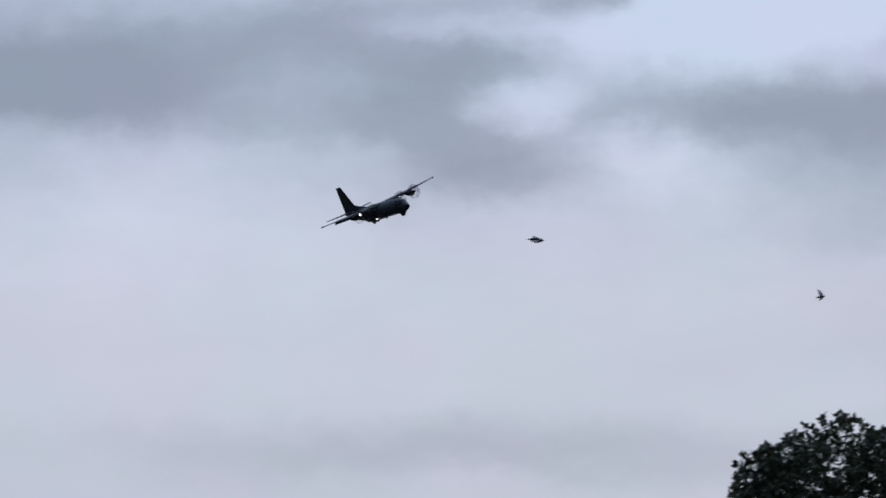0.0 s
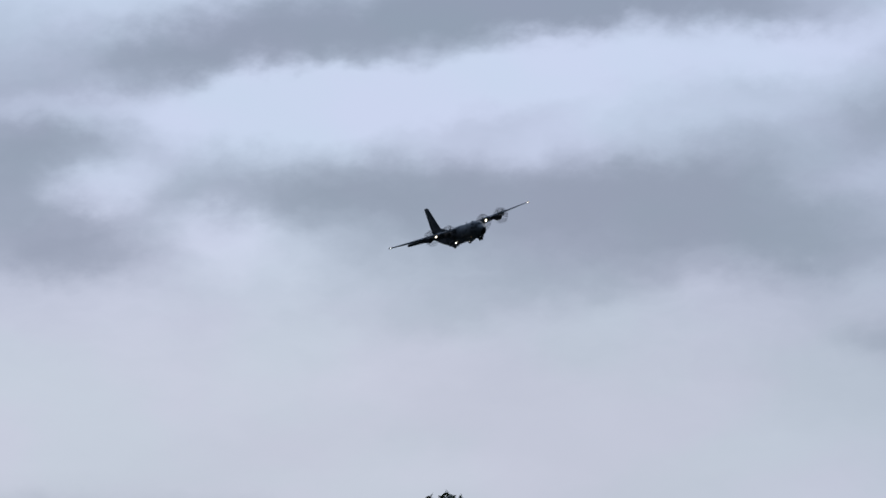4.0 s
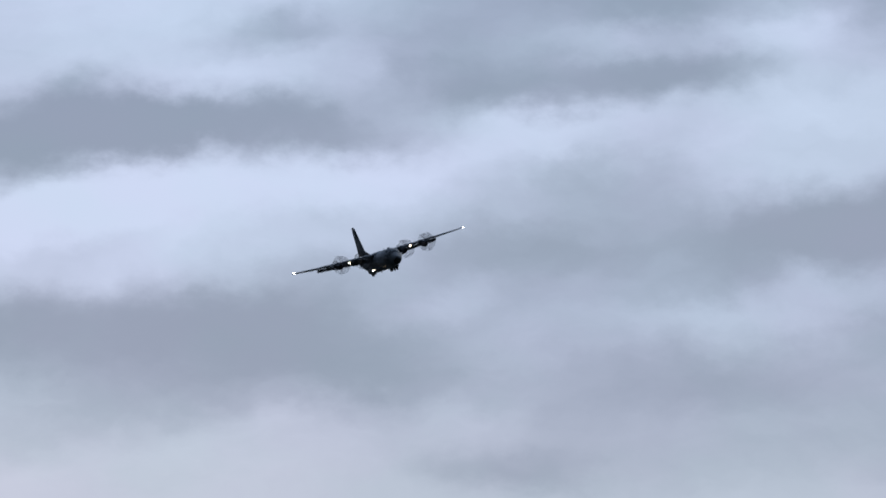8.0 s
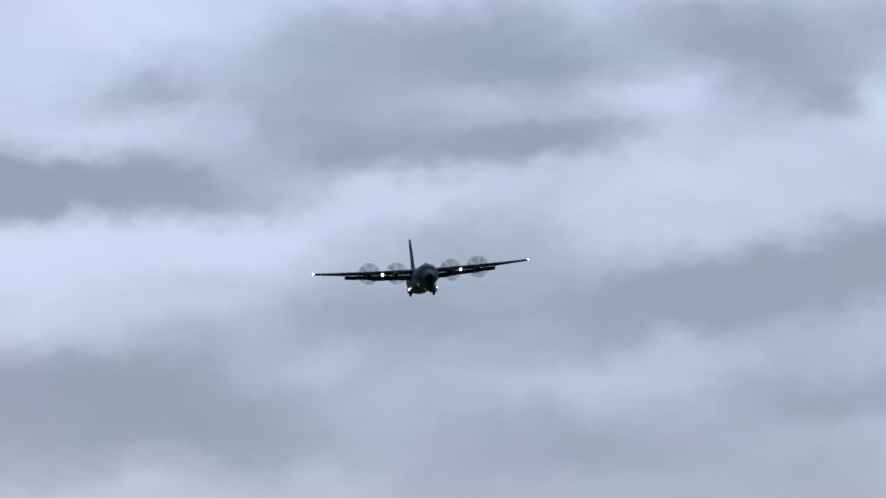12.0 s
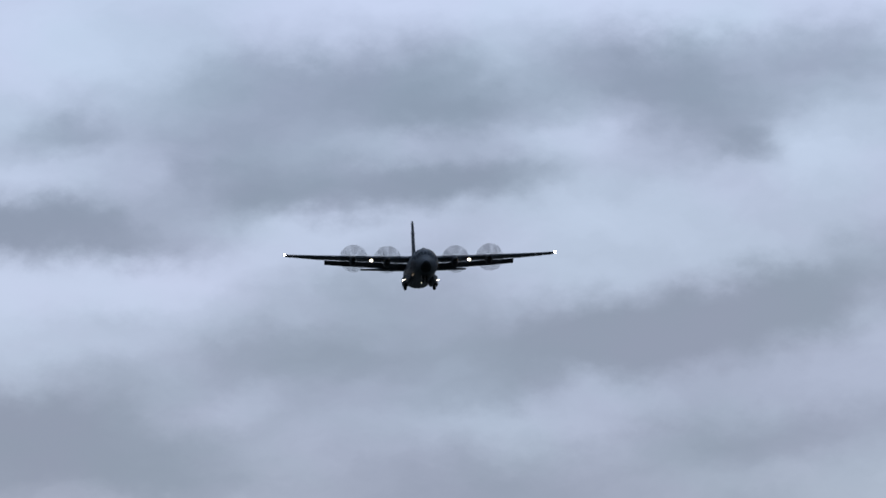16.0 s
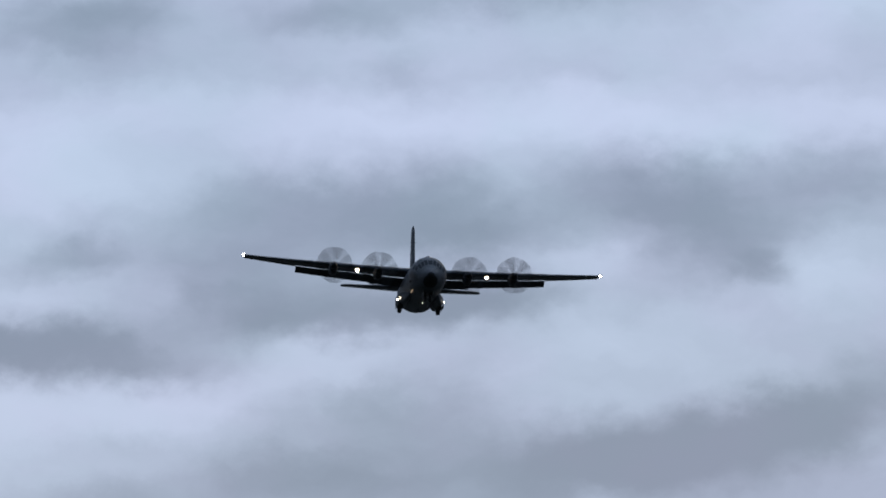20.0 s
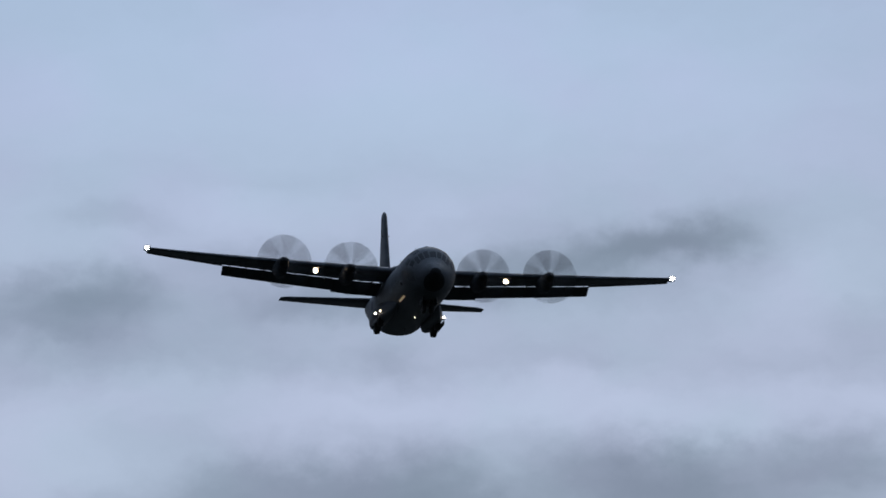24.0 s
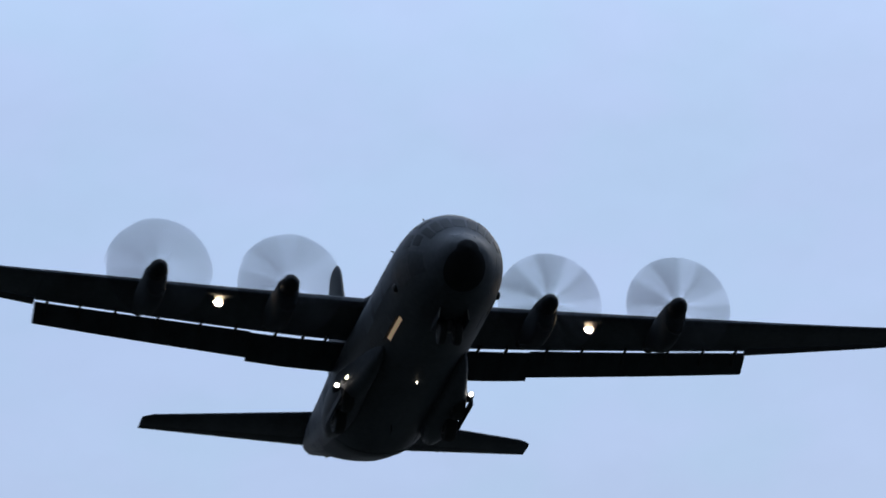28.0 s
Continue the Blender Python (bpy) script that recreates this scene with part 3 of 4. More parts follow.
def hull(x, angle, out=0.0):
    """A point of the fuselage's skin; angle in degrees from its left side, 90 is up."""
    c, s, e = math.cos(radians(angle)), math.sin(radians(angle)), 2 / SQUARE(x)
    mid, h = (TOP(x) + BOTTOM(x)) / 2, (TOP(x) - BOTTOM(x)) / 2
    return Vector((x, (HALF(x) + out) * math.copysign(abs(c) ** e, c), mid + (h + out) * math.copysign(abs(s) ** e, s)))


def patch(x0, x1, a0, a1, out=0.012, inset=0.05, nx=4, na=4, taper=0.0):
    """A thin raised panel that follows the skin."""
    bm = bmesh.new()
    rows_out, rows_in = [], []
    for i in range(nx + 1):
        x = x0 + (x1 - x0) * i / nx
        k = taper * i / nx
        a, b = a0 + (a1 - a0) * k * 0.5, a1 - (a1 - a0) * k * 0.5
        rows_out.append([bm.verts.new(hull(x, a + (b - a) * j / na, out)) for j in range(na + 1)])
        rows_in.append([bm.verts.new(hull(x, a + (b - a) * j / na, -inset)) for j in range(na + 1)])
    for i in range(nx):
        for j in range(na):
            bm.faces.new((rows_out[i][j], rows_out[i + 1][j], rows_out[i + 1][j + 1], rows_out[i][j + 1]))
    for i in range(nx):
        for j in (0, na):
            bm.faces.new((rows_out[i][j], rows_out[i + 1][j], rows_in[i + 1][j], rows_in[i][j]))
    for j in range(na):
        for i in (0, nx):
            bm.faces.new((rows_out[i][j], rows_out[i][j + 1], rows_in[i][j + 1], rows_in[i][j]))
    return bm


def nose_cut(k, sides=48):
    """The radome ends further back below than above, painting in the chin's shade."""
    return 12.42 - 1.35 * max(0.0, -math.sin(2 * math.pi * k / sides)) ** 1.3


def hull_rings(front, back, steps, sides=48):
    return loft([[hull(front(k) + (back(k) - front(k)) * i / steps, 360 * k / sides) for k in range(sides)] for i in range(steps + 1)])


fuselage = part("fuselage", hull_rings(nose_cut, lambda k: -17.2, 90), PAINT, aircraft, "grey painted fuselage with faint streaks")
part("radome", hull_rings(lambda k: 12.6, nose_cut, 12), RADOME_AND_CHIN_SHADE, aircraft, "matt black nose radome, with the chin's shade painted in below")
part("cargo_ramp", patch(-6.3, -9.9, 222, 318, 0.015, 0.05, 8, 10), PAINT_DARK, fuselage, "closed grey cargo ramp")
part("cargo_door", patch(-10.0, -14.4, 226, 314, 0.015, 0.05, 8, 10), PAINT_DARK, fuselage)
# windscreen and side windows
for a0, a1 in ((102, 116), (118, 131), (133, 146), (64, 78), (49, 62), (34, 47)):
    part("windscreen_pane", patch(11.0, 10.32, a0, a1, 0.010, 0.04, 4, 4, 0.15), GLASS, fuselage, "dark cockpit glass")
part("windscreen_pane", patch(11.0, 10.45, 80, 100, 0.010, 0.04, 4, 3, 0.15), GLASS, fuselage, "dark cockpit glass")
for s in (0, 1):
    for x0, x1, a0, a1 in ((9.95, 9.35, 42, 60), (9.25, 8.7, 42, 60), (10.6, 10.15, 16, 32), (10.0, 9.4, 14, 30)):
        b0, b1 = (a0, a1) if s == 0 else (180 - a1, 180 - a0)
        part("side_window", patch(x0, x1, b0, b1, 0.010, 0.04, 4, 4), GLASS, fuselage, "dark cockpit glass")
    b0, b1 = (2, 16) if s == 0 else (164, 178)
    part("round_window", patch(6.9, 6.55, b0 - 4, b1 - 10, 0.010, 0.04), GLASS, fuselage)
    part("round_window", patch(-4.6, -4.95, b0, b1 - 6, 0.010, 0.04), GLASS, fuselage)
# skin panels along the body, each a shade of its own
rnd_panel = random.Random(3)
for x0 in (8.2, 6.3, 4.4, 2.5, -1.0, -3.0, -5.0, -7.2, -9.4, -11.6):
    for a0, a1 in ((28, 58), (-18, 24), (122, 152), (156, 198), (205, 232), (308, 335)):
        if rnd_panel.random() < 0.78:
            k = rnd_panel.uniform(0.0, 6.0)
            part("skin_panel", patch(x0, x0 - rnd_panel.uniform(1.3, 1.75), a0 + k, a1 - k, 0.006, 0.03, 4, 5), PANEL_PAINT, fuselage)
for x0, x1, a0, a1 in ((11.85, 11.15, 62, 88), (11.85, 11.15, 92, 118), (10.9, 9.95, 150, 172), (10.9, 9.95, 8, -14), (9.8, 8.75, 148, 176), (9.8, 8.75, 32, 4),
                       (9.8, 8.75, 178, 206), (9.8, 8.75, 2, -26), (10.9, 9.95, 176, 204), (10.9, 9.95, -18, -44), (8.6, 7.6, 96, 134), (8.6, 7.6, 46, 84)):
    part("skin_panel", patch(x0, x1, min(a0, a1), max(a0, a1), 0.006, 0.03, 4, 5), PANEL_PAINT, fuselage)
for x, a in ((6.9, 74), (5.2, 108), (1.5, 88), (-4.5, 92), (9.3, 122), (7.4, 150)):
    foot = hull(x, a)
    out = (hull(x, a, 0.3) - foot)
    part("whip_aerial", tube([foot - out * 0.2, foot + out * 0.25, foot + out * 0.45 + Vector((-0.08, 0, 0))], [0.035, 0.025, 0.012], 8), SOOT, fuselage)
for a0, a1 in ((130, 158), (22, 50)):
    part("root_fillet", patch(-4.5, -6.4, a0, a1, 0.02, 0.05, 6, 6, 0.5), FILLET, fuselage, "paler fillet behind the wing root")
part("crew_door", patch(8.1, 7.3, -38, 8, 0.014, 0.04, 4, 8), PAINT_DARK, fuselage)
for a in (186, -6):
    part("paratroop_door", patch(-5.2, -6.1, a - 14, a + 26, 0.014, 0.04, 4, 8), PAINT_DARK, fuselage)
# sensors and aerials on the nose and back
part("blade_aerial", slab((0.5, 0.04, 0.35), hull(4.0, 90) + Vector((0, 0, 0.15)), 0.015), PAINT_DARK, fuselage)
part("blade_aerial", slab((0.45, 0.04, 0.3), hull(-3.0, 270) - Vector((0, 0, 0.12)), 0.015), PAINT_DARK, fuselage)
part("astrodome", lathe([(0.0, 0.32), (0.1, 0.3), (0.2, 0.2), (0.25, 0.02)], "z", hull(7.6, 90) - Vector((0, 0, 0.04)), 18), GLASS, fuselage)
for side in (-1, 1):
    c = hull(8.3, -20 if side > 0 else 200)
    part("side_sensor", lathe([(-0.15, 0.17), (0.05, 0.16), (0.10, 0.1), (0.12, 0.02)] if side > 0 else [(0.15, 0.17), (-0.05, 0.16), (-0.10, 0.1), (-0.12, 0.02)], "y", c, 16), SOOT, fuselage, "small dark sensor bulge")


# ---- wings
def wing_z(y):
    return 1.66 + 0.02 * abs(y) + 0.0011 * y * y


def wing_le(y):
    y = abs(y)
    return 0.55 - 0.025 * y - max(0, y - 10.6) * 0.02


def wing_te(y):
    y = abs(y)
    if y <= 14.155:
        return -4.35 + max(0, y - 4.0) * 0.0875
    return -3.93 + (y - 4.0) * 0.035 + (y - 10.6) * 0.15


def section(y, cut=1.0, thick=None, n=12):
    """The wing's profile at y, from the leading edge back to a part of its chord."""
    le, te, z = wing_le(y), wing_te(y), wing_z(y)
    chord = le - te
    t = thick or (0.18 - 0.06 * abs(y) / 20.2)
    up, low = [], []
    for i in range(n + 1):
        u = cut * (1 - math.cos(math.pi * i / n)) / 2
        half = 5 * t * (0.2969 * math.sqrt(u) - 0.126 * u - 0.3516 * u * u + 0.2843 * u ** 3 - 0.1015 * u ** 4) * chord
        camber = 0.035 * 4 * u * (1 - u) * chord - u * chord * 0.045
        up.append((le - u * chord, y, z + camber + half))
        low.append((le - u * chord, y, z + camber - half * 0.85))
    return up + low[:0:-1] if cut < 1 else up + low[-2:0:-1]


FLAP_OUT, FLAP_IN = 14.15, 1.7
wing = {}
for side in (1, -1):
    ys = [0.4, 2.0, 3.5, 5.5, 7.5, 9.5, 11.5, 12.8, FLAP_OUT]
    wing[side] = part("wing", loft([section(side * y, 0.74) for y in ys]), PAINT, aircraft, "grey wing, dark below")
    ys = [FLAP_OUT + 0.01, 15.5, 17.0, 18.5, 19.607]
    part("outer_wing", loft([section(side * y, 0.76) for y in ys]), PAINT, wing[side])
    # rounded tip
    tip = [section(side * 19.61, 1.0), section(side * 19.9, 0.99), section(side * 20.08, 0.96)]
    part("wing_tip", loft(tip), PAINT, wing[side])

    # aileron behind the outer wing
    rings = []
    for y in (FLAP_OUT + 0.012, 16.0, 18.0, 19.606):
        full = section(side * y, 1.0, n=24)
        le, te = wing_le(y), wing_te(y)
        hinge = le - (le - te) * 0.775
        up = [p for p in full[:25] if p[0] <= hinge]
        low = [p for p in full[25:] if p[0] <= hinge]
        k = min(len(up), 8)
        rings.append(up[-k:] + low[:k - 1])
    m = min(len(r) for r in rings)
    part("aileron", loft([r[:m] for r in rings]), PAINT_DARK, wing[side])

    # two Fowler flaps, drooped, with a gap ahead of them
    for y0, y1, drop in ((FLAP_IN, 5.615, -0.05), (5.60, FLAP_OUT, -0.10)):
        rings = []
        for i in range(7):
            y = y0 + (y1 - y0) * i / 6
            le, te, z = wing_le(y), wing_te(y), wing_z(y)
            chord = le - te
            x_front = le - chord * 0.74 - 0.05
            z_front = z - chord * 0.035 - 0.20
            length, angle = 0.225 * chord + 0.21 + (0.12 if y1 < 6 else 0.0), radians(33)
            ring = []
            for u, h in ((0, 0.0), (0.02, 0.06), (0.10, 0.11), (0.3, 0.12), (0.6, 0.075), (1.0, 0.012), (1.0, -0.012), (0.6, -0.05), (0.3, -0.075), (0.1, -0.07), (0.02, -0.04)):
                px, pz = -u * length, h
                ring.append((x_front + px * math.cos(angle) + pz * math.sin(angle) * -1 * 0.4, side * y, z_front - drop + px * math.sin(angle) + pz * math.cos(angle)))
            rings.append(ring)
        flap = part("flap", loft(rings), PAINT_DARK, aircraft, "drooped dark grey wing flap")
        part("flap_end_plate", slab((0.5, 0.03, 0.22), Vector(rings[0][3]) + Vector((-0.1, -side * 0.02, -0.14)), 0.01), SOOT, flap)
    # hinge brackets that cross the gap
    for y in (2.6, 3.5, 4.6, 6.2, 7.6, 9.3, 11.0, 12.4, 13.7):
        le, te, z = wing_le(y), wing_te(y), wing_z(y)
        x = le - (le - te) * 0.74
        bar = tube([(x + 0.45, side * y, z - 0.28), (x - 0.05, side * y, z - 0.30), (x - 0.45, side * y, z - 0.58)], [0.05, 0.07, 0.05], 8)
        part("flap_bracket", bar, SOOT, wing[side])

    # landing lamp that swings down from under the wing
    lamp = part("landing_lamp", lathe([(-0.34, 0.05), (-0.28, 0.12), (-0.1, 0.18), (0.22, 0.185), (0.22, 0.174), (-0.02, 0.17), (-0.02, 0.01)], "x", (-0.35, side * 7.32, 1.53), 20), SOOT, aircraft)
    part("lamp_lens", lathe([(-0.01, 0.168), (0.02, 0.155), (0.05, 0.10), (0.06, 0.01)], "x", (-0.35, side * 7.32, 1.53), 20), LAMP, lamp, "bright warm white lamp")
    part("lamp_arm", tube([(-0.55, side * 7.32, 1.78), (-0.5, side * 7.32, 1.55)], [0.05, 0.05], 8), SOOT, lamp)
    # light at the tip
    tl = part("tip_light", lathe([(-1.0, 0.03), (-0.7, 0.16), (-0.3, 0.21), (0.10, 0.21), (0.10, 0.195), (-0.38, 0.19), (-0.38, 0.01)], "x", (-0.2, side * 20.2, 2.52), 14), PAINT_DARK, aircraft)
    part("light_lens", lathe([(-0.37, 0.185), (-0.33, 0.18), (-0.28, 0.1), (-0.27, 0.01)], "x", (-0.2, side * 20.2, 2.52), 14), TIP_LAMP, tl, "glaring white tip light")
    # side plates, added only to hide the lens from oblique views
    for across in (-0.2, 0.2):
        part("added_lens_blind", slab((0.9, 0.015, 0.3), (-0.33, side * 20.2 + across, 2.52), 0.005), PAINT_DARK, tl)
part("wing_centre_fairing", loft([[(x, 2.0 * w * math.cos(radians(a)), 1.72 + 0.62 * w * math.sin(radians(a))) for a in range(0, 360, 15)]
                                  for x, w in ((1.9, 0.12), (1.5, 0.5), (0.9, 0.8), (0.0, 0.98), (-2.0, 1.0), (-4.0, 0.9), (-5.2, 0.6), (-6.0, 0.15))]), PAINT, fuselage)


# ---- engines and propellers
HUBS = [(3.1, 5.06, 1.19), (3.1, 10.15, 1.43), (3.1, -5.06, 1.19), (3.1, -10.15, 1.43)]
propellers = []


def blade_mesh():
    rings = []
    for r, chord, thick, pitch, sweep in ((0.28, 0.16, 0.13, 48, 0.0), (0.45, 0.19, 0.09, 44, 0.0), (0.75, 0.37, 0.055, 36, 0.02), (1.15, 0.53, 0.04, 28, 0.03),
                                          (1.55, 0.68, 0.03, 22, -0.02), (1.82, 0.77, 0.022, 19, -0.04), (1.96, 0.74, 0.016, 18, -0.06), (2.05, 0.60, 0.01, 17, -0.08)):
        ring = []
        for k in range(12):
            a = 2 * math.pi * k / 12
            u, v = chord / 2 * math.cos(a) + sweep, thick / 2 * math.sin(a)
            c, s = math.cos(radians(pitch)), math.sin(radians(pitch))
            ring.append((u * s - v * c, u * c + v * s, r))
        rings.append(ring)
    return loft(rings)


for hx, hy, hz in HUBS:
    # nacelle: slim, with a chin intake below the spinner
    rings = []
    for x, w, up, down in ((2.72, 0.36, 0.36, 0.44), (2.66, 0.41, 0.40, 0.60), (2.4, 0.45, 0.42, 0.84), (1.8, 0.48, 0.45, 0.94), (0.9, 0.50, 0.50, 0.90), (0.0, 0.49, 0.48, 0.74), (-0.7, 0.44, 0.44, 0.50), (-1.3, 0.34, 0.38, 0.28), (-1.7, 0.14, 0.3, 0.1)):
        lift = 0.0 if x > 0 else 0.12 * x * -0.5
        ring = []
        for k in range(28):
            a = 2 * math.pi * k / 28
            c, s = math.cos(a), math.sin(a)
            ring.append((x, hy + w * math.copysign(abs(c) ** 0.85, c), hz + lift + (up if s > 0 else down) * math.copysign(abs(s) ** 0.9, s)))
        rings.append(ring)
    nacelle = part("engine_nacelle", loft(rings), PAINT_DARK, aircraft, "dark grey engine nacelle with chin intake")
    part("chin_intake", lathe([(0.0, 0.30), (0.06, 0.31), (0.06, 0.25), (-0.3, 0.22), (-0.3, 0.01)], "x", (2.46, hy, hz - 0.62), 20), SOOT, nacelle)
    part("exhaust_pipe", lathe([(0.0, 0.26), (-0.7, 0.24), (-0.7, 0.20), (-0.2, 0.18), (-0.2, 0.01)], "x", (-1.5, hy, hz + 0.32), 18), SOOT, nacelle)
    prop = part("propeller", lathe([(-0.36, 0.36), (0.0, 0.36), (0.22, 0.31), (0.42, 0.19), (0.54, 0.07), (0.57, 0.01)], "x", (0, 0, 0), 24), BLADE, aircraft, "spinning six-bladed dark propeller")
    prop.location = (hx, hy, hz)
    first = None
    for k in range(6):
        if first is None:
            first = part("blade", blade_mesh(), BLADE, prop)
            b = first
        else:
            b = new("blade", first.data)
            b.parent = prop
        b.rotation_euler = (radians(60 * k), 0, 0)
    propellers.append((prop, (hx, hy, hz)))


# ---- tail
def plate(root, tip, u0, u1, upright=True, n=8):
    """A tapered tail surface from u0 to u1 of its chord: root and tip are (front, back, thickness, place along the span, height)."""
    rings = []
    for k in (0, 0.2, 0.4, 0.6, 0.8, 0.94, 0.975, 0.993, 1.0):
        f, b, t, s, z = [a + (c - a) * k for a, c in zip(root, tip)]
        if k > 0.95:
            bend = ((k - 0.94) / 0.06) ** 2
            f, t = f - 0.26 * bend * (1 if u0 == 0 else 0), t * (1 - 0.45 * bend)
        up, low = [], []
        for j in range(n + 1):
            u = u0 + (u1 - u0) * (1 - math.cos(math.pi * j / n)) / 2
            h = t * 1.3 * (math.sqrt(u) * (1 - u) + 0.02)
            x = f + (b - f) * u
            for side, q in ((up, h), (low, -h)):
                side.append((x, q, s) if upright else (x, s, z + q))
        rings.append(up + low[::-1])
    return loft(rings)


FIN_ROOT, FIN_TIP = (-10.6, -17.1, 0.54, 1.9, 0), (-14.85, -17.0, 0.34, 9.5, 0)
fin = part("fin", plate(FIN_ROOT, FIN_TIP, 0, 0.70), PAINT, aircraft, "tall grey tail fin")
part("rudder", plate(FIN_ROOT, FIN_TIP, 0.705, 1.0), PAINT_DARK, fin)
part("dorsal_fin", loft([[(-5.8, 0.03, 2.1), (-5.8, -0.03, 2.1), (-5.8, -0.02, 2.16), (-5.8, 0.02, 2.16)],
                         [(-8.5, 0.14, 2.05), (-8.5, -0.14, 2.05), (-8.5, -0.05, 2.6), (-8.5, 0.05, 2.6)],
                         [(-11.4, 0.26, 2.0), (-11.4, -0.26, 2.0), (-11.4, -0.1, 3.5), (-11.4, 0.1, 3.5)]]), PAINT, fin)
for s in (-1, 1):
    part("fin_aerial", tube([(-14.6, s * 0.05, 7.48), (-14.65, s * 0.32, 7.48)], [0.05, 0.045], 8), SOOT, fin)
part("fin_light", lathe([(0, 0.09), (0.1, 0.08), (0.16, 0.02)], "z", (-15.6, 0, 9.46), 12), PAINT_DARK, fin)
for s in (-1, 1):
    root, tip = (-12.4, -16.5, 0.42, s * 0.4, 2.0), (-14.75, -16.3, 0.20, s * 8.02, 2.2)
    stab = part("tailplane", plate(root, tip, 0, 0.66, False), PAINT, aircraft, "grey tailplane half")
    part("elevator", plate(root, tip, 0.665, 1.0, False), PAINT_DARK, stab)
part("tail_light", lathe([(0, 0.1), (-0.1, 0.09), (-0.16, 0.02)], "x", (-17.2, 0, 1.93), 12), PAINT_DARK, fuselage)

# ---- landing gear
for s in (-1, 1):
    rings = []
    for x, w, z0, z1 in ((3.9, 0.04, -1.35, -1.5), (3.4, 0.16, -1.15, -1.75), (2.4, 0.30, -0.95, -1.98), (1.2, 0.40, -0.8, -2.1), (0.2, 0.50, -0.68, -2.10), (-0.8, 0.64, -0.6, -2.08), (-2.8, 0.68, -0.6, -2.08), (-4.2, 0.56, -0.75, -2.0), (-5.2, 0.34, -1.0, -1.85), (-5.9, 0.05, -1.35, -1.5)):
        ring = []
        middle = 1.98 - 0.09 * max(0.0, x + 0.6)
        for k in range(20):
            a = 2 * math.pi * k / 20
            c, q = math.cos(a), math.sin(a)
            ring.append((x, s * (middle + w * math.copysign(abs(c) ** 0.8, c)), (z0 + z1) / 2 + (z0 - z1) / 2 * math.copysign(abs(q) ** 0.8, q)))
        rings.append(ring)
    sponson = part("gear_fairing", loft(rings), PAINT, aircraft, "bulged grey wheel fairing on the side")
    part("gear_door", slab((3.4, 0.05, 0.36), (-1.2, s * 2.56, -2.06), 0.02, Matrix.Rotation(radians(s * 4), 4, "X")), PAINT_DARK, sponson)
    for x, z in ((-0.55, -1.74), (-2.25, -2.02)):
        wheel = part("main_wheel", lathe([(-0.22, 0.42), (-0.24, 0.5), (-0.2, 0.66), (-0.1, 0.71), (0.1, 0.71), (0.2, 0.66), (0.24, 0.5), (0.22, 0.42)], "y", (x, s * 2.18, z), 28), RUBBER, aircraft, "black main wheel")
        part("rim", lathe([(-0.2, 0.05), (-0.17, 0.3), (-0.23, 0.42), (0.23, 0.42), (0.17, 0.3), (0.2, 0.05)], "y", (x, s * 2.18, z), 20), WHITE_GEAR, wheel)
        part("strut", tube([(x, s * 1.9, -1.2), (x, s * 1.92, z)], [0.13, 0.1], 12), METAL, wheel)
    # lamps at the front of the fairing
    pod = part("lamp_pod", lathe([(-0.7, 0.04), (-0.4, 0.12), (0.0, 0.14), (0.08, 0.12)], "x", (-0.25, s * 2.64, -1.54), 16), PAINT_DARK, aircraft)
    part("lamp_lens", lathe([(0.04, 0.09), (0.10, 0.085), (0.15, 0.045), (0.16, 0.01)], "x", (-0.25, s * 2.64, -1.54), 16), FAIRING_LAMP, pod, "bright white fairing lamp")
    if s < 0:
        pod = part("lamp_pod", lathe([(-1.1, 0.03), (-0.4, 0.15), (0.0, 0.16), (0.06, 0.13)], "x", (0.42, s * 2.34, -1.44), 16), PAINT_DARK, aircraft)
        part("lamp_lens", tube([(0.51, s * 2.43, -1.52), (0.53, s * 2.40, -1.49), (0.53, s * 2.30, -1.38), (0.51, s * 2.26, -1.34)], [0.03, 0.06, 0.065, 0.03], 10), SMALL_LAMP, pod, "long warm fairing lamp")

nose_gear = part("nose_gear", tube([(8.7, 0, -1.5), (8.82, 0, -2.2), (8.9, 0, -2.62)], [0.14, 0.12, 0.08], 12), METAL, aircraft)
part("drag_strut", tube([(7.7, 0, -1.9), (8.8, 0, -2.35)], 0.06, 8), METAL, nose_gear)
for s in (-1, 1):
    wheel = part("nose_wheel", lathe([(-0.14, 0.26), (-0.16, 0.34), (-0.12, 0.46), (-0.05, 0.49), (0.05, 0.49), (0.12, 0.46), (0.16, 0.34), (0.14, 0.26)], "y", (8.9, s * 0.3, -2.62), 24), RUBBER, aircraft, "black nose wheel")
    part("rim", lathe([(-0.13, 0.04), (-0.1, 0.2), (-0.145, 0.26), (0.145, 0.26), (0.1, 0.2), (0.13, 0.04)], "y", (8.9, s * 0.3, -2.62), 18), WHITE_GEAR, wheel)
    part("nose_gear_door", slab((1.5, 0.04, 0.5), (9.0, s * 0.55, -2.20), 0.015, Matrix.Rotation(radians(s * 8), 4, "X")), PAINT_DARK, nose_gear, "open nose gear door")
    part("door_edge", slab((0.04, 0.05, 0.42), (9.78, s * 0.55, -2.20), 0.012, Matrix.Rotation(radians(s * 8), 4, "X")), WHITE_GEAR, nose_gear, "pale front edge of a gear door")
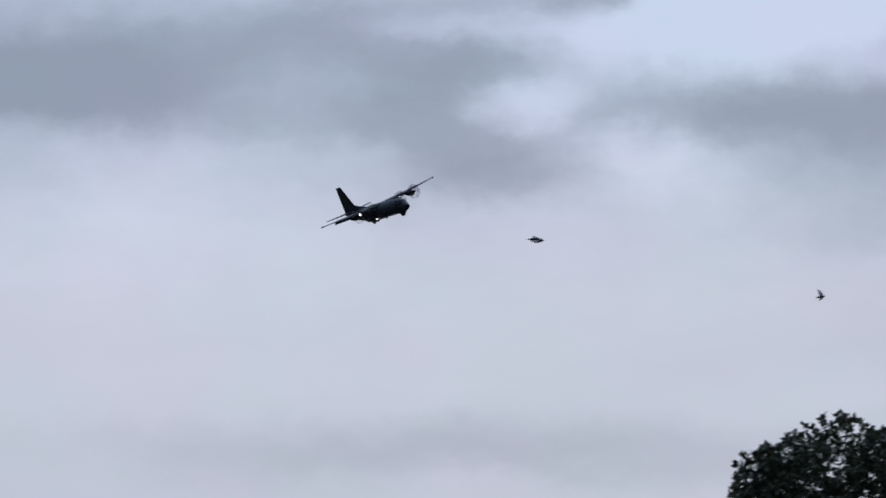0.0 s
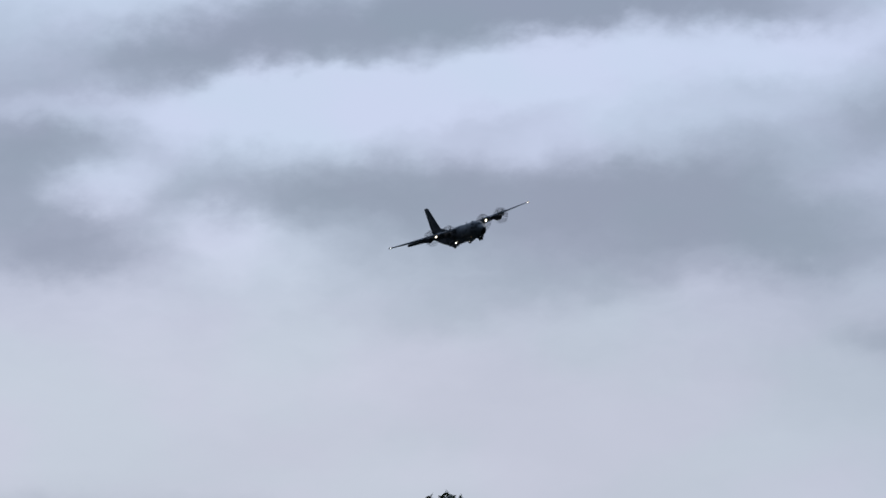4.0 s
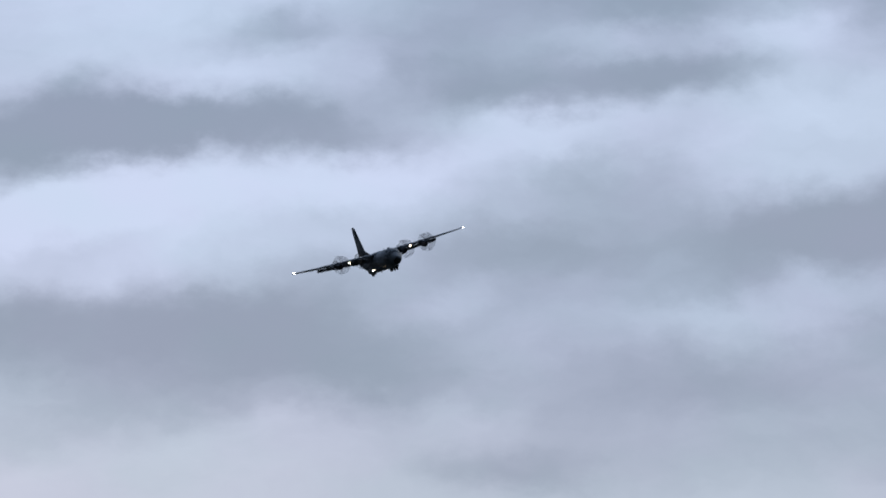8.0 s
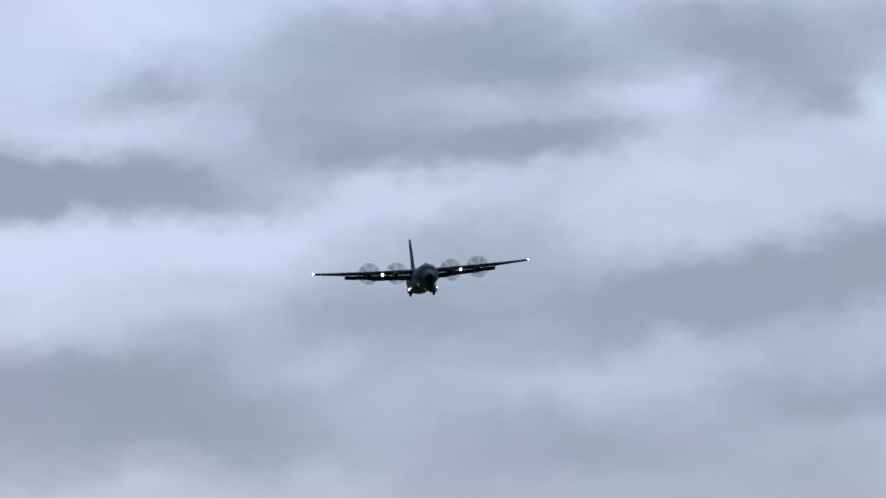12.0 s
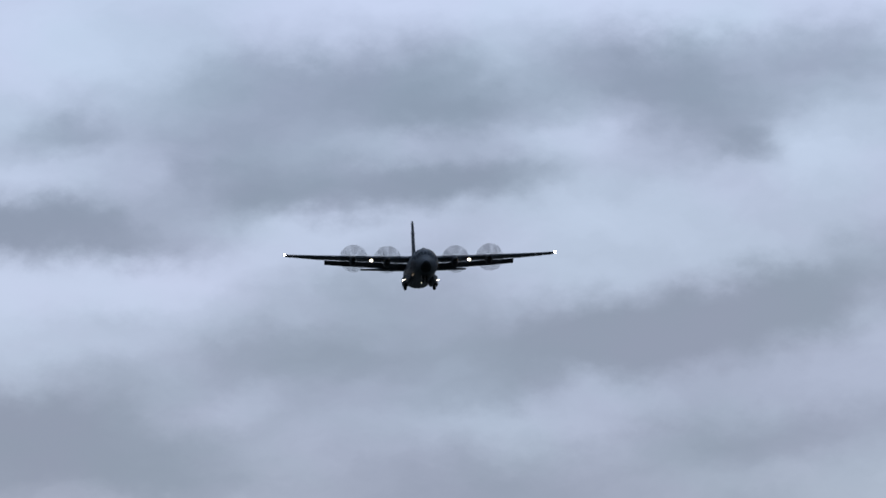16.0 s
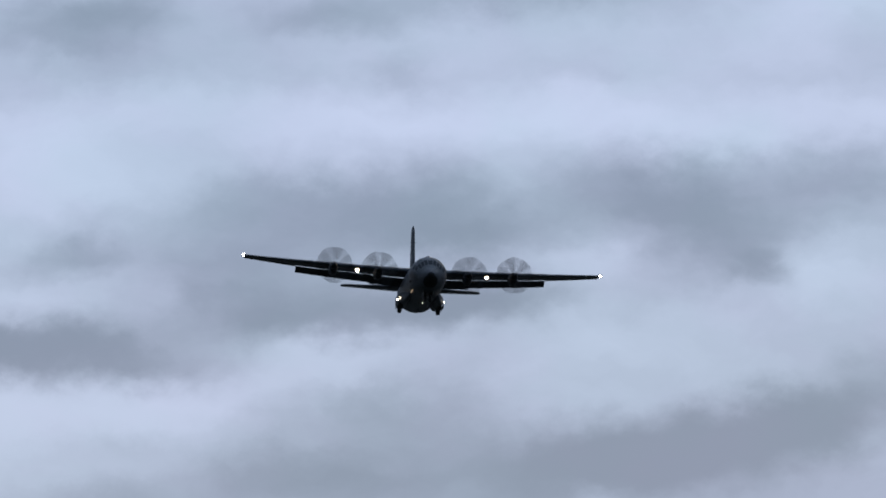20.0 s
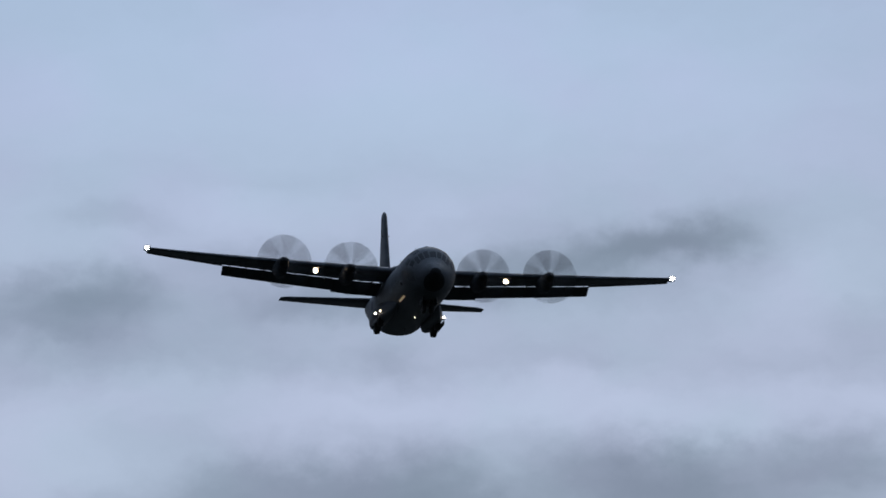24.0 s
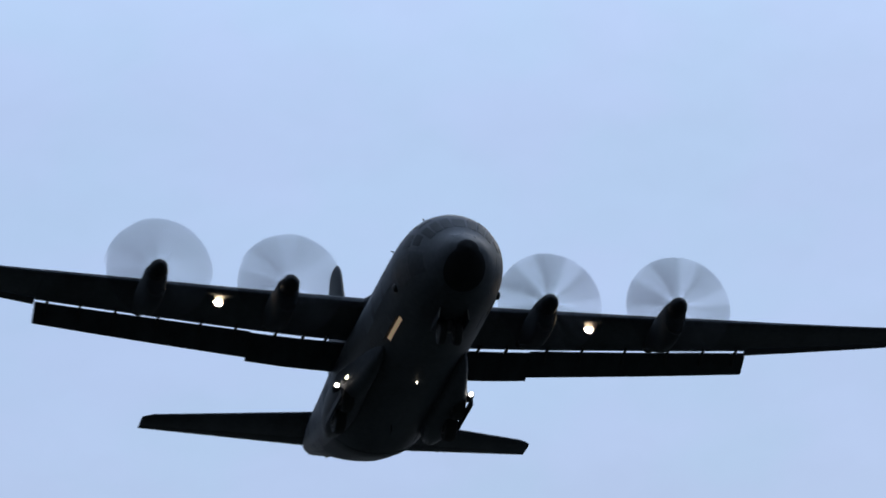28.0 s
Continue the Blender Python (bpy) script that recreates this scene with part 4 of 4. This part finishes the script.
# a lamp below; a warm reflection on the skin, drawn as a glowing strip
part("belly_lamp", lathe([(0.06, 0.03), (-0.05, 0.026), (-0.08, 0.014), (-0.09, 0.004)], "z", (2.3, 0.03, -2.14), 14), SMALL_LAMP, fuselage, "small white belly lamp")
part("side_reflection", patch(7.2, 4.9, 221.5, 226, 0.02, 0.05, 6, 3), WARM_REFLECTION, fuselage, "long warm reflection low on the side, drawn as a glowing strip")
# lip added only to hide the glowing strip from further abeam
part("added_lip", patch(7.3, 4.8, 220.4, 221.1, 0.22, 0.05, 8, 1), PAINT_DARK, fuselage)

# ---------------------------------------------------------------- the tree
def make_tree(x, y, top):
    rnd = random.Random(7)
    tree = thing("broadleaf_tree", "dark green broadleaf tree with rounded crown and loose sprigs", "tree")
    tree.location = (x, y, 0)
    part("trunk", tube([(0, 0, -0.1), (0.05, 0, 0.8), (-0.05, 0.05, 1.8), (0.1, 0, 3.0), (0.05, 0.1, 4.6)], [0.42, 0.30, 0.26, 0.2, 0.1], 14), BARK, tree)
    # lobes of the crown: place and radii
    lobes = [((-0.1, 0.1, top - 2.3), (1.6, 2.0, 1.95)), ((-1.2, 0, top - 2.5), (1.25, 1.8, 1.62)), ((-1.9, -0.2, top - 2.5), (0.85, 1.5, 1.25)), ((-2.2, 0.1, top - 2.1), (0.65, 1.2, 0.7)),
             ((1.2, 0.2, top - 2.5), (1.3, 1.8, 1.75)), ((2.35, -0.1, top - 3.0), (1.1, 1.6, 1.4)), ((3.3, 0, top - 3.45), (1.1, 1.5, 1.5)), ((3.95, 0.1, top - 3.35), (0.6, 0.9, 0.75)), ((0.2, 0.2, top - 4.3), (3.1, 3.1, 1.5))]
    for k, ((lx, ly, lz), (rx, ry, rz)) in enumerate(lobes):
        part("limb", tube([(0, 0.03, 2.2 + 0.3 * k % 1.5), (lx * 0.5, ly * 0.5, (2.6 + lz) / 2 + 0.1), (lx, ly, lz + 0.3)], [0.15, 0.1, 0.05], 8), BARK, tree)
    verts, faces = [], []
    twig_v, twig_f = [], []

    def leaf(p, d, size):
        """A pointed leaf of two bent halves."""
        d = d.normalized()
        side = d.cross(Vector((rnd.uniform(-1, 1), rnd.uniform(-1, 1), rnd.uniform(-1, 1)))).normalized()
        n = side.cross(d)
        w = size * rnd.uniform(0.26, 0.38)
        i = len(verts)
        verts.extend([p, p + d * size * 0.45 + side * w + n * size * 0.1, p + d * size, p + d * size * 0.45 - side * w + n * size * 0.1])
        faces.extend([(i, i + 1, i + 2), (i, i + 2, i + 3)])

    def sprig(p, d, length, leaves, first=0.25, low=0.10, high=0.17):
        d = d.normalized()
        i = len(twig_v)
        side = d.cross(Vector((0.3, 0.5, 0.8))).normalized() * 0.012
        other = d.cross(side).normalized() * 0.012
        twig_v.extend([p + side, p - side, p + other, p + d * length])
        twig_f.extend([(i, i + 1, i + 3), (i + 1, i + 2, i + 3), (i + 2, i, i + 3)])
        for k in range(leaves):
            u = first + (1 - first) * (k + 1) / leaves
            out = Vector((rnd.gauss(0, 1), rnd.gauss(0, 1), rnd.gauss(0, 1))).normalized()
            leaf(p + d * length * u, d * 0.55 + out * 0.8, rnd.uniform(low, high))

    for (lx, ly, lz), (rx, ry, rz) in lobes:
        count = int(560 * rx * rz)
        for _ in range(count):
            o = Vector((rnd.gauss(0, 1), rnd.gauss(0, 1), rnd.gauss(0, 1))).normalized()
            k = rnd.uniform(0.45, 1.0) ** 0.6
            bumpy = 1 + 0.10 * noise.noise(Vector((lx, ly, lz)) + o * 2.2)
            p = Vector((lx + o.x * rx * k * bumpy, ly + o.y * ry * k * bumpy, lz + o.z * rz * k * bumpy))
            if noise.noise(p * 2.1) > 0.19:
                continue
            sprig(p, o + Vector((0, 0, 0.4)), rnd.uniform(0.12, 0.24), rnd.randint(5, 8))
        # loose sprigs that stand out of the crown
        for _ in range(int(24 * rx)):
            a, e = rnd.uniform(0, 2 * math.pi), rnd.uniform(0.35, 1.5)
            o = Vector((math.cos(a) * math.cos(e), math.sin(a) * math.cos(e), math.sin(e)))
            p = Vector((lx + o.x * rx * 0.97, ly + o.y * ry * 0.97, lz + o.z * rz * 0.97))
            sprig(p, Vector((o.x * 0.6, o.y * 0.6, 1.0)), rnd.uniform(0.24, 0.50), rnd.randint(8, 13), 0.66, 0.13, 0.21)
    for name, v, f, mat in (("crown", verts, faces, LEAF), ("fine_branching", twig_v, twig_f, BARK)):
        me = bpy.data.meshes.new(name)
        me.from_pydata(v, [], f)
        me.materials.append(mat)
        ob = new(name, me)
        ob.parent = tree
        tagged(ob, kind="stuff")
    return tree


near_tree = tagged(make_tree(-17.94, 179.17, 7.77), group="trees beyond the field")
far_tree = copy_thing(near_tree, pose(-18.43, 253.15, 0, 0, 0, 140))


# ---------------------------------------------------------------- birds
def make_bird(label, size):
    bird = thing("bird", label, "bird", "birds passing")
    s = size
    rings = []
    for x, w, h, z in ((0.48, 0.01, 0.01, 0.02), (0.42, 0.07, 0.07, 0.02), (0.34, 0.12, 0.12, 0.02), (0.24, 0.13, 0.13, 0.01), (0.1, 0.18, 0.18, 0.0), (-0.1, 0.18, 0.17, 0.0), (-0.3, 0.11, 0.10, 0.01), (-0.4, 0.06, 0.05, 0.02)):
        rings.append([(x * s, w * s * math.cos(2 * math.pi * k / 12), (z + h * math.sin(2 * math.pi * k / 12)) * s) for k in range(12)])
    body = part("body", loft(rings), FEATHER, bird)
    part("beak", lathe([(0.46 * s, 0.03 * s), (0.53 * s, 0.018 * s), (0.6 * s, 0.003 * s)], "x", (0, 0, 0.02 * s), 8), FEATHER, body)
    part("tail", loft([[(-0.32 * s, y * s * 0.4, 0.03 * s), (-0.32 * s, -y * s * 0.4, 0.03 * s), (-0.32 * s, -y * s * 0.4, 0.0), (-0.32 * s, y * s * 0.4, 0.0)] if k == 0 else
                       [(-0.56 * s, y * s, 0.025 * s), (-0.56 * s, -y * s, 0.025 * s), (-0.56 * s, -y * s, 0.01 * s), (-0.56 * s, y * s, 0.01 * s)] for k, y in ((0, 0.12), (1, 0.14))]), FEATHER, body)
    wings = []
    for side in (1, -1):
        rings = []
        for y, f, b, t in ((0.0, 0.2, -0.2, 0.035), (0.3, 0.26, -0.18, 0.03), (0.6, 0.16, -0.2, 0.022), (0.9, -0.05, -0.26, 0.014), (1.02, -0.2, -0.28, 0.006)):
            rings.append([(x * s, side * y * s, z * s) for x, z in ((f, 0), ((f * 2 + b) / 3, t), (b, 0.003), (b, -0.003), ((f * 2 + b) / 3, -t * 0.3))])
        w = part("wing", loft(rings), FEATHER_PALE, bird)
        wings.append((w, side))
    return bird, wings


bird_a = make_bird("dark bird in fast flapping flight low across the field", 0.22)
bird_b = make_bird("small dark bird gliding with wings spread wide", 0.14)


# ---------------------------------------------------------------- what moves
def motions():
    walk(aircraft, [
        (0, pose(-309.80, 1836.04, 121.70, 22.23, -6.22, -46.72)),
        (0.5, pose(-285.76, 1816.17, 121.92, 20.93, -6.14, -48.93)),
        (1, pose(-263.23, 1797.68, 121.62, 19.80, -6.10, -51.11)),
        (1.5, pose(-245.07, 1780.04, 122.12, 18.89, -6.13, -53.21)),
        (2, pose(-223.66, 1764.20, 122.76, 18.21, -6.23, -55.24)),
        (2.5, pose(-206.90, 1748.48, 123.82, 17.97, -5.95, -56.86)),
        (4.5, pose(-142.47, 1672.18, 127.10, 18.85, -5.23, -62.12)),
        (5, pose(-127.89, 1647.89, 128.92, 18.66, -5.46, -63.12)),
        (5.5, pose(-115.58, 1622.36, 130.78, 18.39, -5.64, -64.04)),
        (6, pose(-102.98, 1596.45, 131.08, 18.07, -5.40, -65.26)),
        (6.5, pose(-90.97, 1570.25, 132.59, 18.07, -4.48, -66.64)),
        (7, pose(-81.46, 1544.21, 133.32, 17.91, -3.23, -68.50)),
        (7.5, pose(-71.85, 1518.72, 133.24, 17.22, -2.21, -70.69)),
        (8, pose(-63.13, 1493.40, 133.61, 16.21, -1.41, -72.90)),
        (8.5, pose(-56.37, 1467.80, 132.40, 14.91, -0.92, -74.87)),
        (9, pose(-48.34, 1441.26, 130.91, 13.38, -0.63, -76.45)),
        (9.5, pose(-42.05, 1413.15, 129.73, 11.55, -0.31, -77.91)),
        (10, pose(-36.33, 1383.40, 128.70, 9.73, -0.21, -79.16)),
        (10.5, pose(-31.81, 1352.31, 126.75, 8.02, -0.41, -80.31)),
        (11, pose(-27.13, 1320.38, 124.07, 6.52, -0.84, -81.28)),
        (11.5, pose(-22.45, 1287.97, 122.43, 5.38, -1.11, -82.22)),
        (12, pose(-21.39, 1255.48, 120.81, 4.56, -1.25, -82.99)),
        (12.5, pose(-19.30, 1223.29, 117.75, 4.07, -1.12, -83.70)),
        (13, pose(-14.99, 1191.18, 116.16, 3.78, -0.77, -84.47)),
        (13.5, pose(-12.28, 1159.39, 114.08, 3.42, -0.75, -84.86)),
        (15.5, pose(-5.92, 1034.20, 106.40, 1.85, -1.25, -85.37)),
        (16, pose(-4.95, 1004.63, 104.83, 1.07, -1.88, -85.90)),
        (16.5, pose(-4.29, 975.11, 103.61, 0.09, -1.71, -86.41)),
        (17, pose(-4.49, 944.92, 101.49, -0.94, -1.04, -86.51)),
        (17.5, pose(-4.62, 913.80, 99.59, -1.68, -1.01, -86.64)),
        (18, pose(-4.10, 882.38, 97.76, -2.32, -1.67, -86.67)),
        (18.5, pose(-4.71, 851.09, 96.08, -2.68, -2.05, -86.28)),
        (19, pose(-4.55, 820.12, 94.38, -2.71, -2.37, -85.86)),
        (19.5, pose(-5.36, 789.31, 93.04, -2.72, -2.21, -85.08)),
        (20, pose(-4.93, 758.59, 91.48, -2.83, -2.31, -84.56)),
        (20.5, pose(-4.46, 727.81, 90.38, -2.63, -2.54, -84.10)),
        (21, pose(-4.63, 696.97, 89.17, -2.22, -2.40, -83.31)),
        (21.5, pose(-4.95, 666.00, 88.00, -1.85, -2.24, -82.61)),
        (23.5, pose(-4.16, 540.42, 84.54, -2.64, -1.49, -81.00)),
        (24, pose(-3.59, 508.61, 83.14, -1.91, -1.74, -80.98)),
        (24.5, pose(-2.81, 476.60, 82.11, -1.36, -2.04, -80.94)),
        (25, pose(-1.67, 444.59, 81.13, -1.14, -2.42, -80.92)),
        (25.5, pose(-1.07, 412.66, 80.13, -1.08, -2.57, -80.93)),
        (26, pose(-0.68, 380.73, 79.06, -1.14, -2.73, -80.81)),
        (26.5, pose(-0.28, 348.72, 77.95, -1.20, -3.01, -80.58)),
        (27, pose(0.11, 316.59, 76.79, -1.05, -3.52, -80.29)),
        (27.5, pose(0.50, 284.36, 75.59, -0.87, -4.30, -79.97)),
        (28, pose(0.89, 252.26, 74.37, -1.07, -4.91, -79.60)),
    ])
    # 86 degrees from picture to picture: six blades turning fast
    last = int(SECONDS * FPS)
    for k, (prop, (hx, hy, hz)) in enumerate(propellers):
        walk(prop, [(i / FPS, pose(hx, hy, hz, 86.0 * i + 17.0 * k)) for i in range(last + 1)])
    walk(bird_a[0], [
        (0, pose(-13.65, 93.84, 7.30, 14, 6, 7.3)),
        (0.0333, pose(-13.65, 93.84, 7.30, 14, 6, 7.3)),
        (0.1, pose(-12.16, 94.06, 7.11, 14, 6, 7.3)),
        (0.2, pose(-10.89, 94.24, 6.84, 14, 6, 7.3)),
        (0.3, pose(-9.77, 94.37, 6.65, 14, 6, 7.3)),
        (0.4, pose(-8.25, 94.53, 6.39, 14, 6, 7.3)),
        (1.6, pose(7.97, 99.00, 2.60, 0, 2, 7.3)),
        (28, pose(346.89, 257.40, 2.60, 0, 0, 7.3)),
    ])
    walk(bird_b[0], [
        (0, pose(-11.23, 109.28, 7.27, 48, -8, 5.2)),
        (0.0333, pose(-11.23, 109.28, 7.27, 48, -8, 5.2)),
        (0.1, pose(-10.31, 109.36, 7.46, 48, -8, 5.2)),
        (1.3, pose(0.75, 112.76, 3.00, 0, 2, 5.2)),
        (28, pose(234.56, 272.96, 3.00, 0, 0, 5.2)),
    ])
    for (bird, wings), beats in ((bird_a, (4, 62, 12, 3, 48, -20)), (bird_b, (22, 8, -15, 20, 40, 10))):
        for w, side in wings:
            rows = [(0.0, pose(0, 0, 0, side * beats[0])), (1 / FPS, pose(0, 0, 0, side * (beats[0] + 1)))]
            rows += [(0.1 * k, pose(0, 0, 0, side * a)) for k, a in enumerate(beats * 2) if k > 0]
            rows.append((SECONDS, pose(0, 0, 0, side * 8)))
            walk(w, rows)


motions()
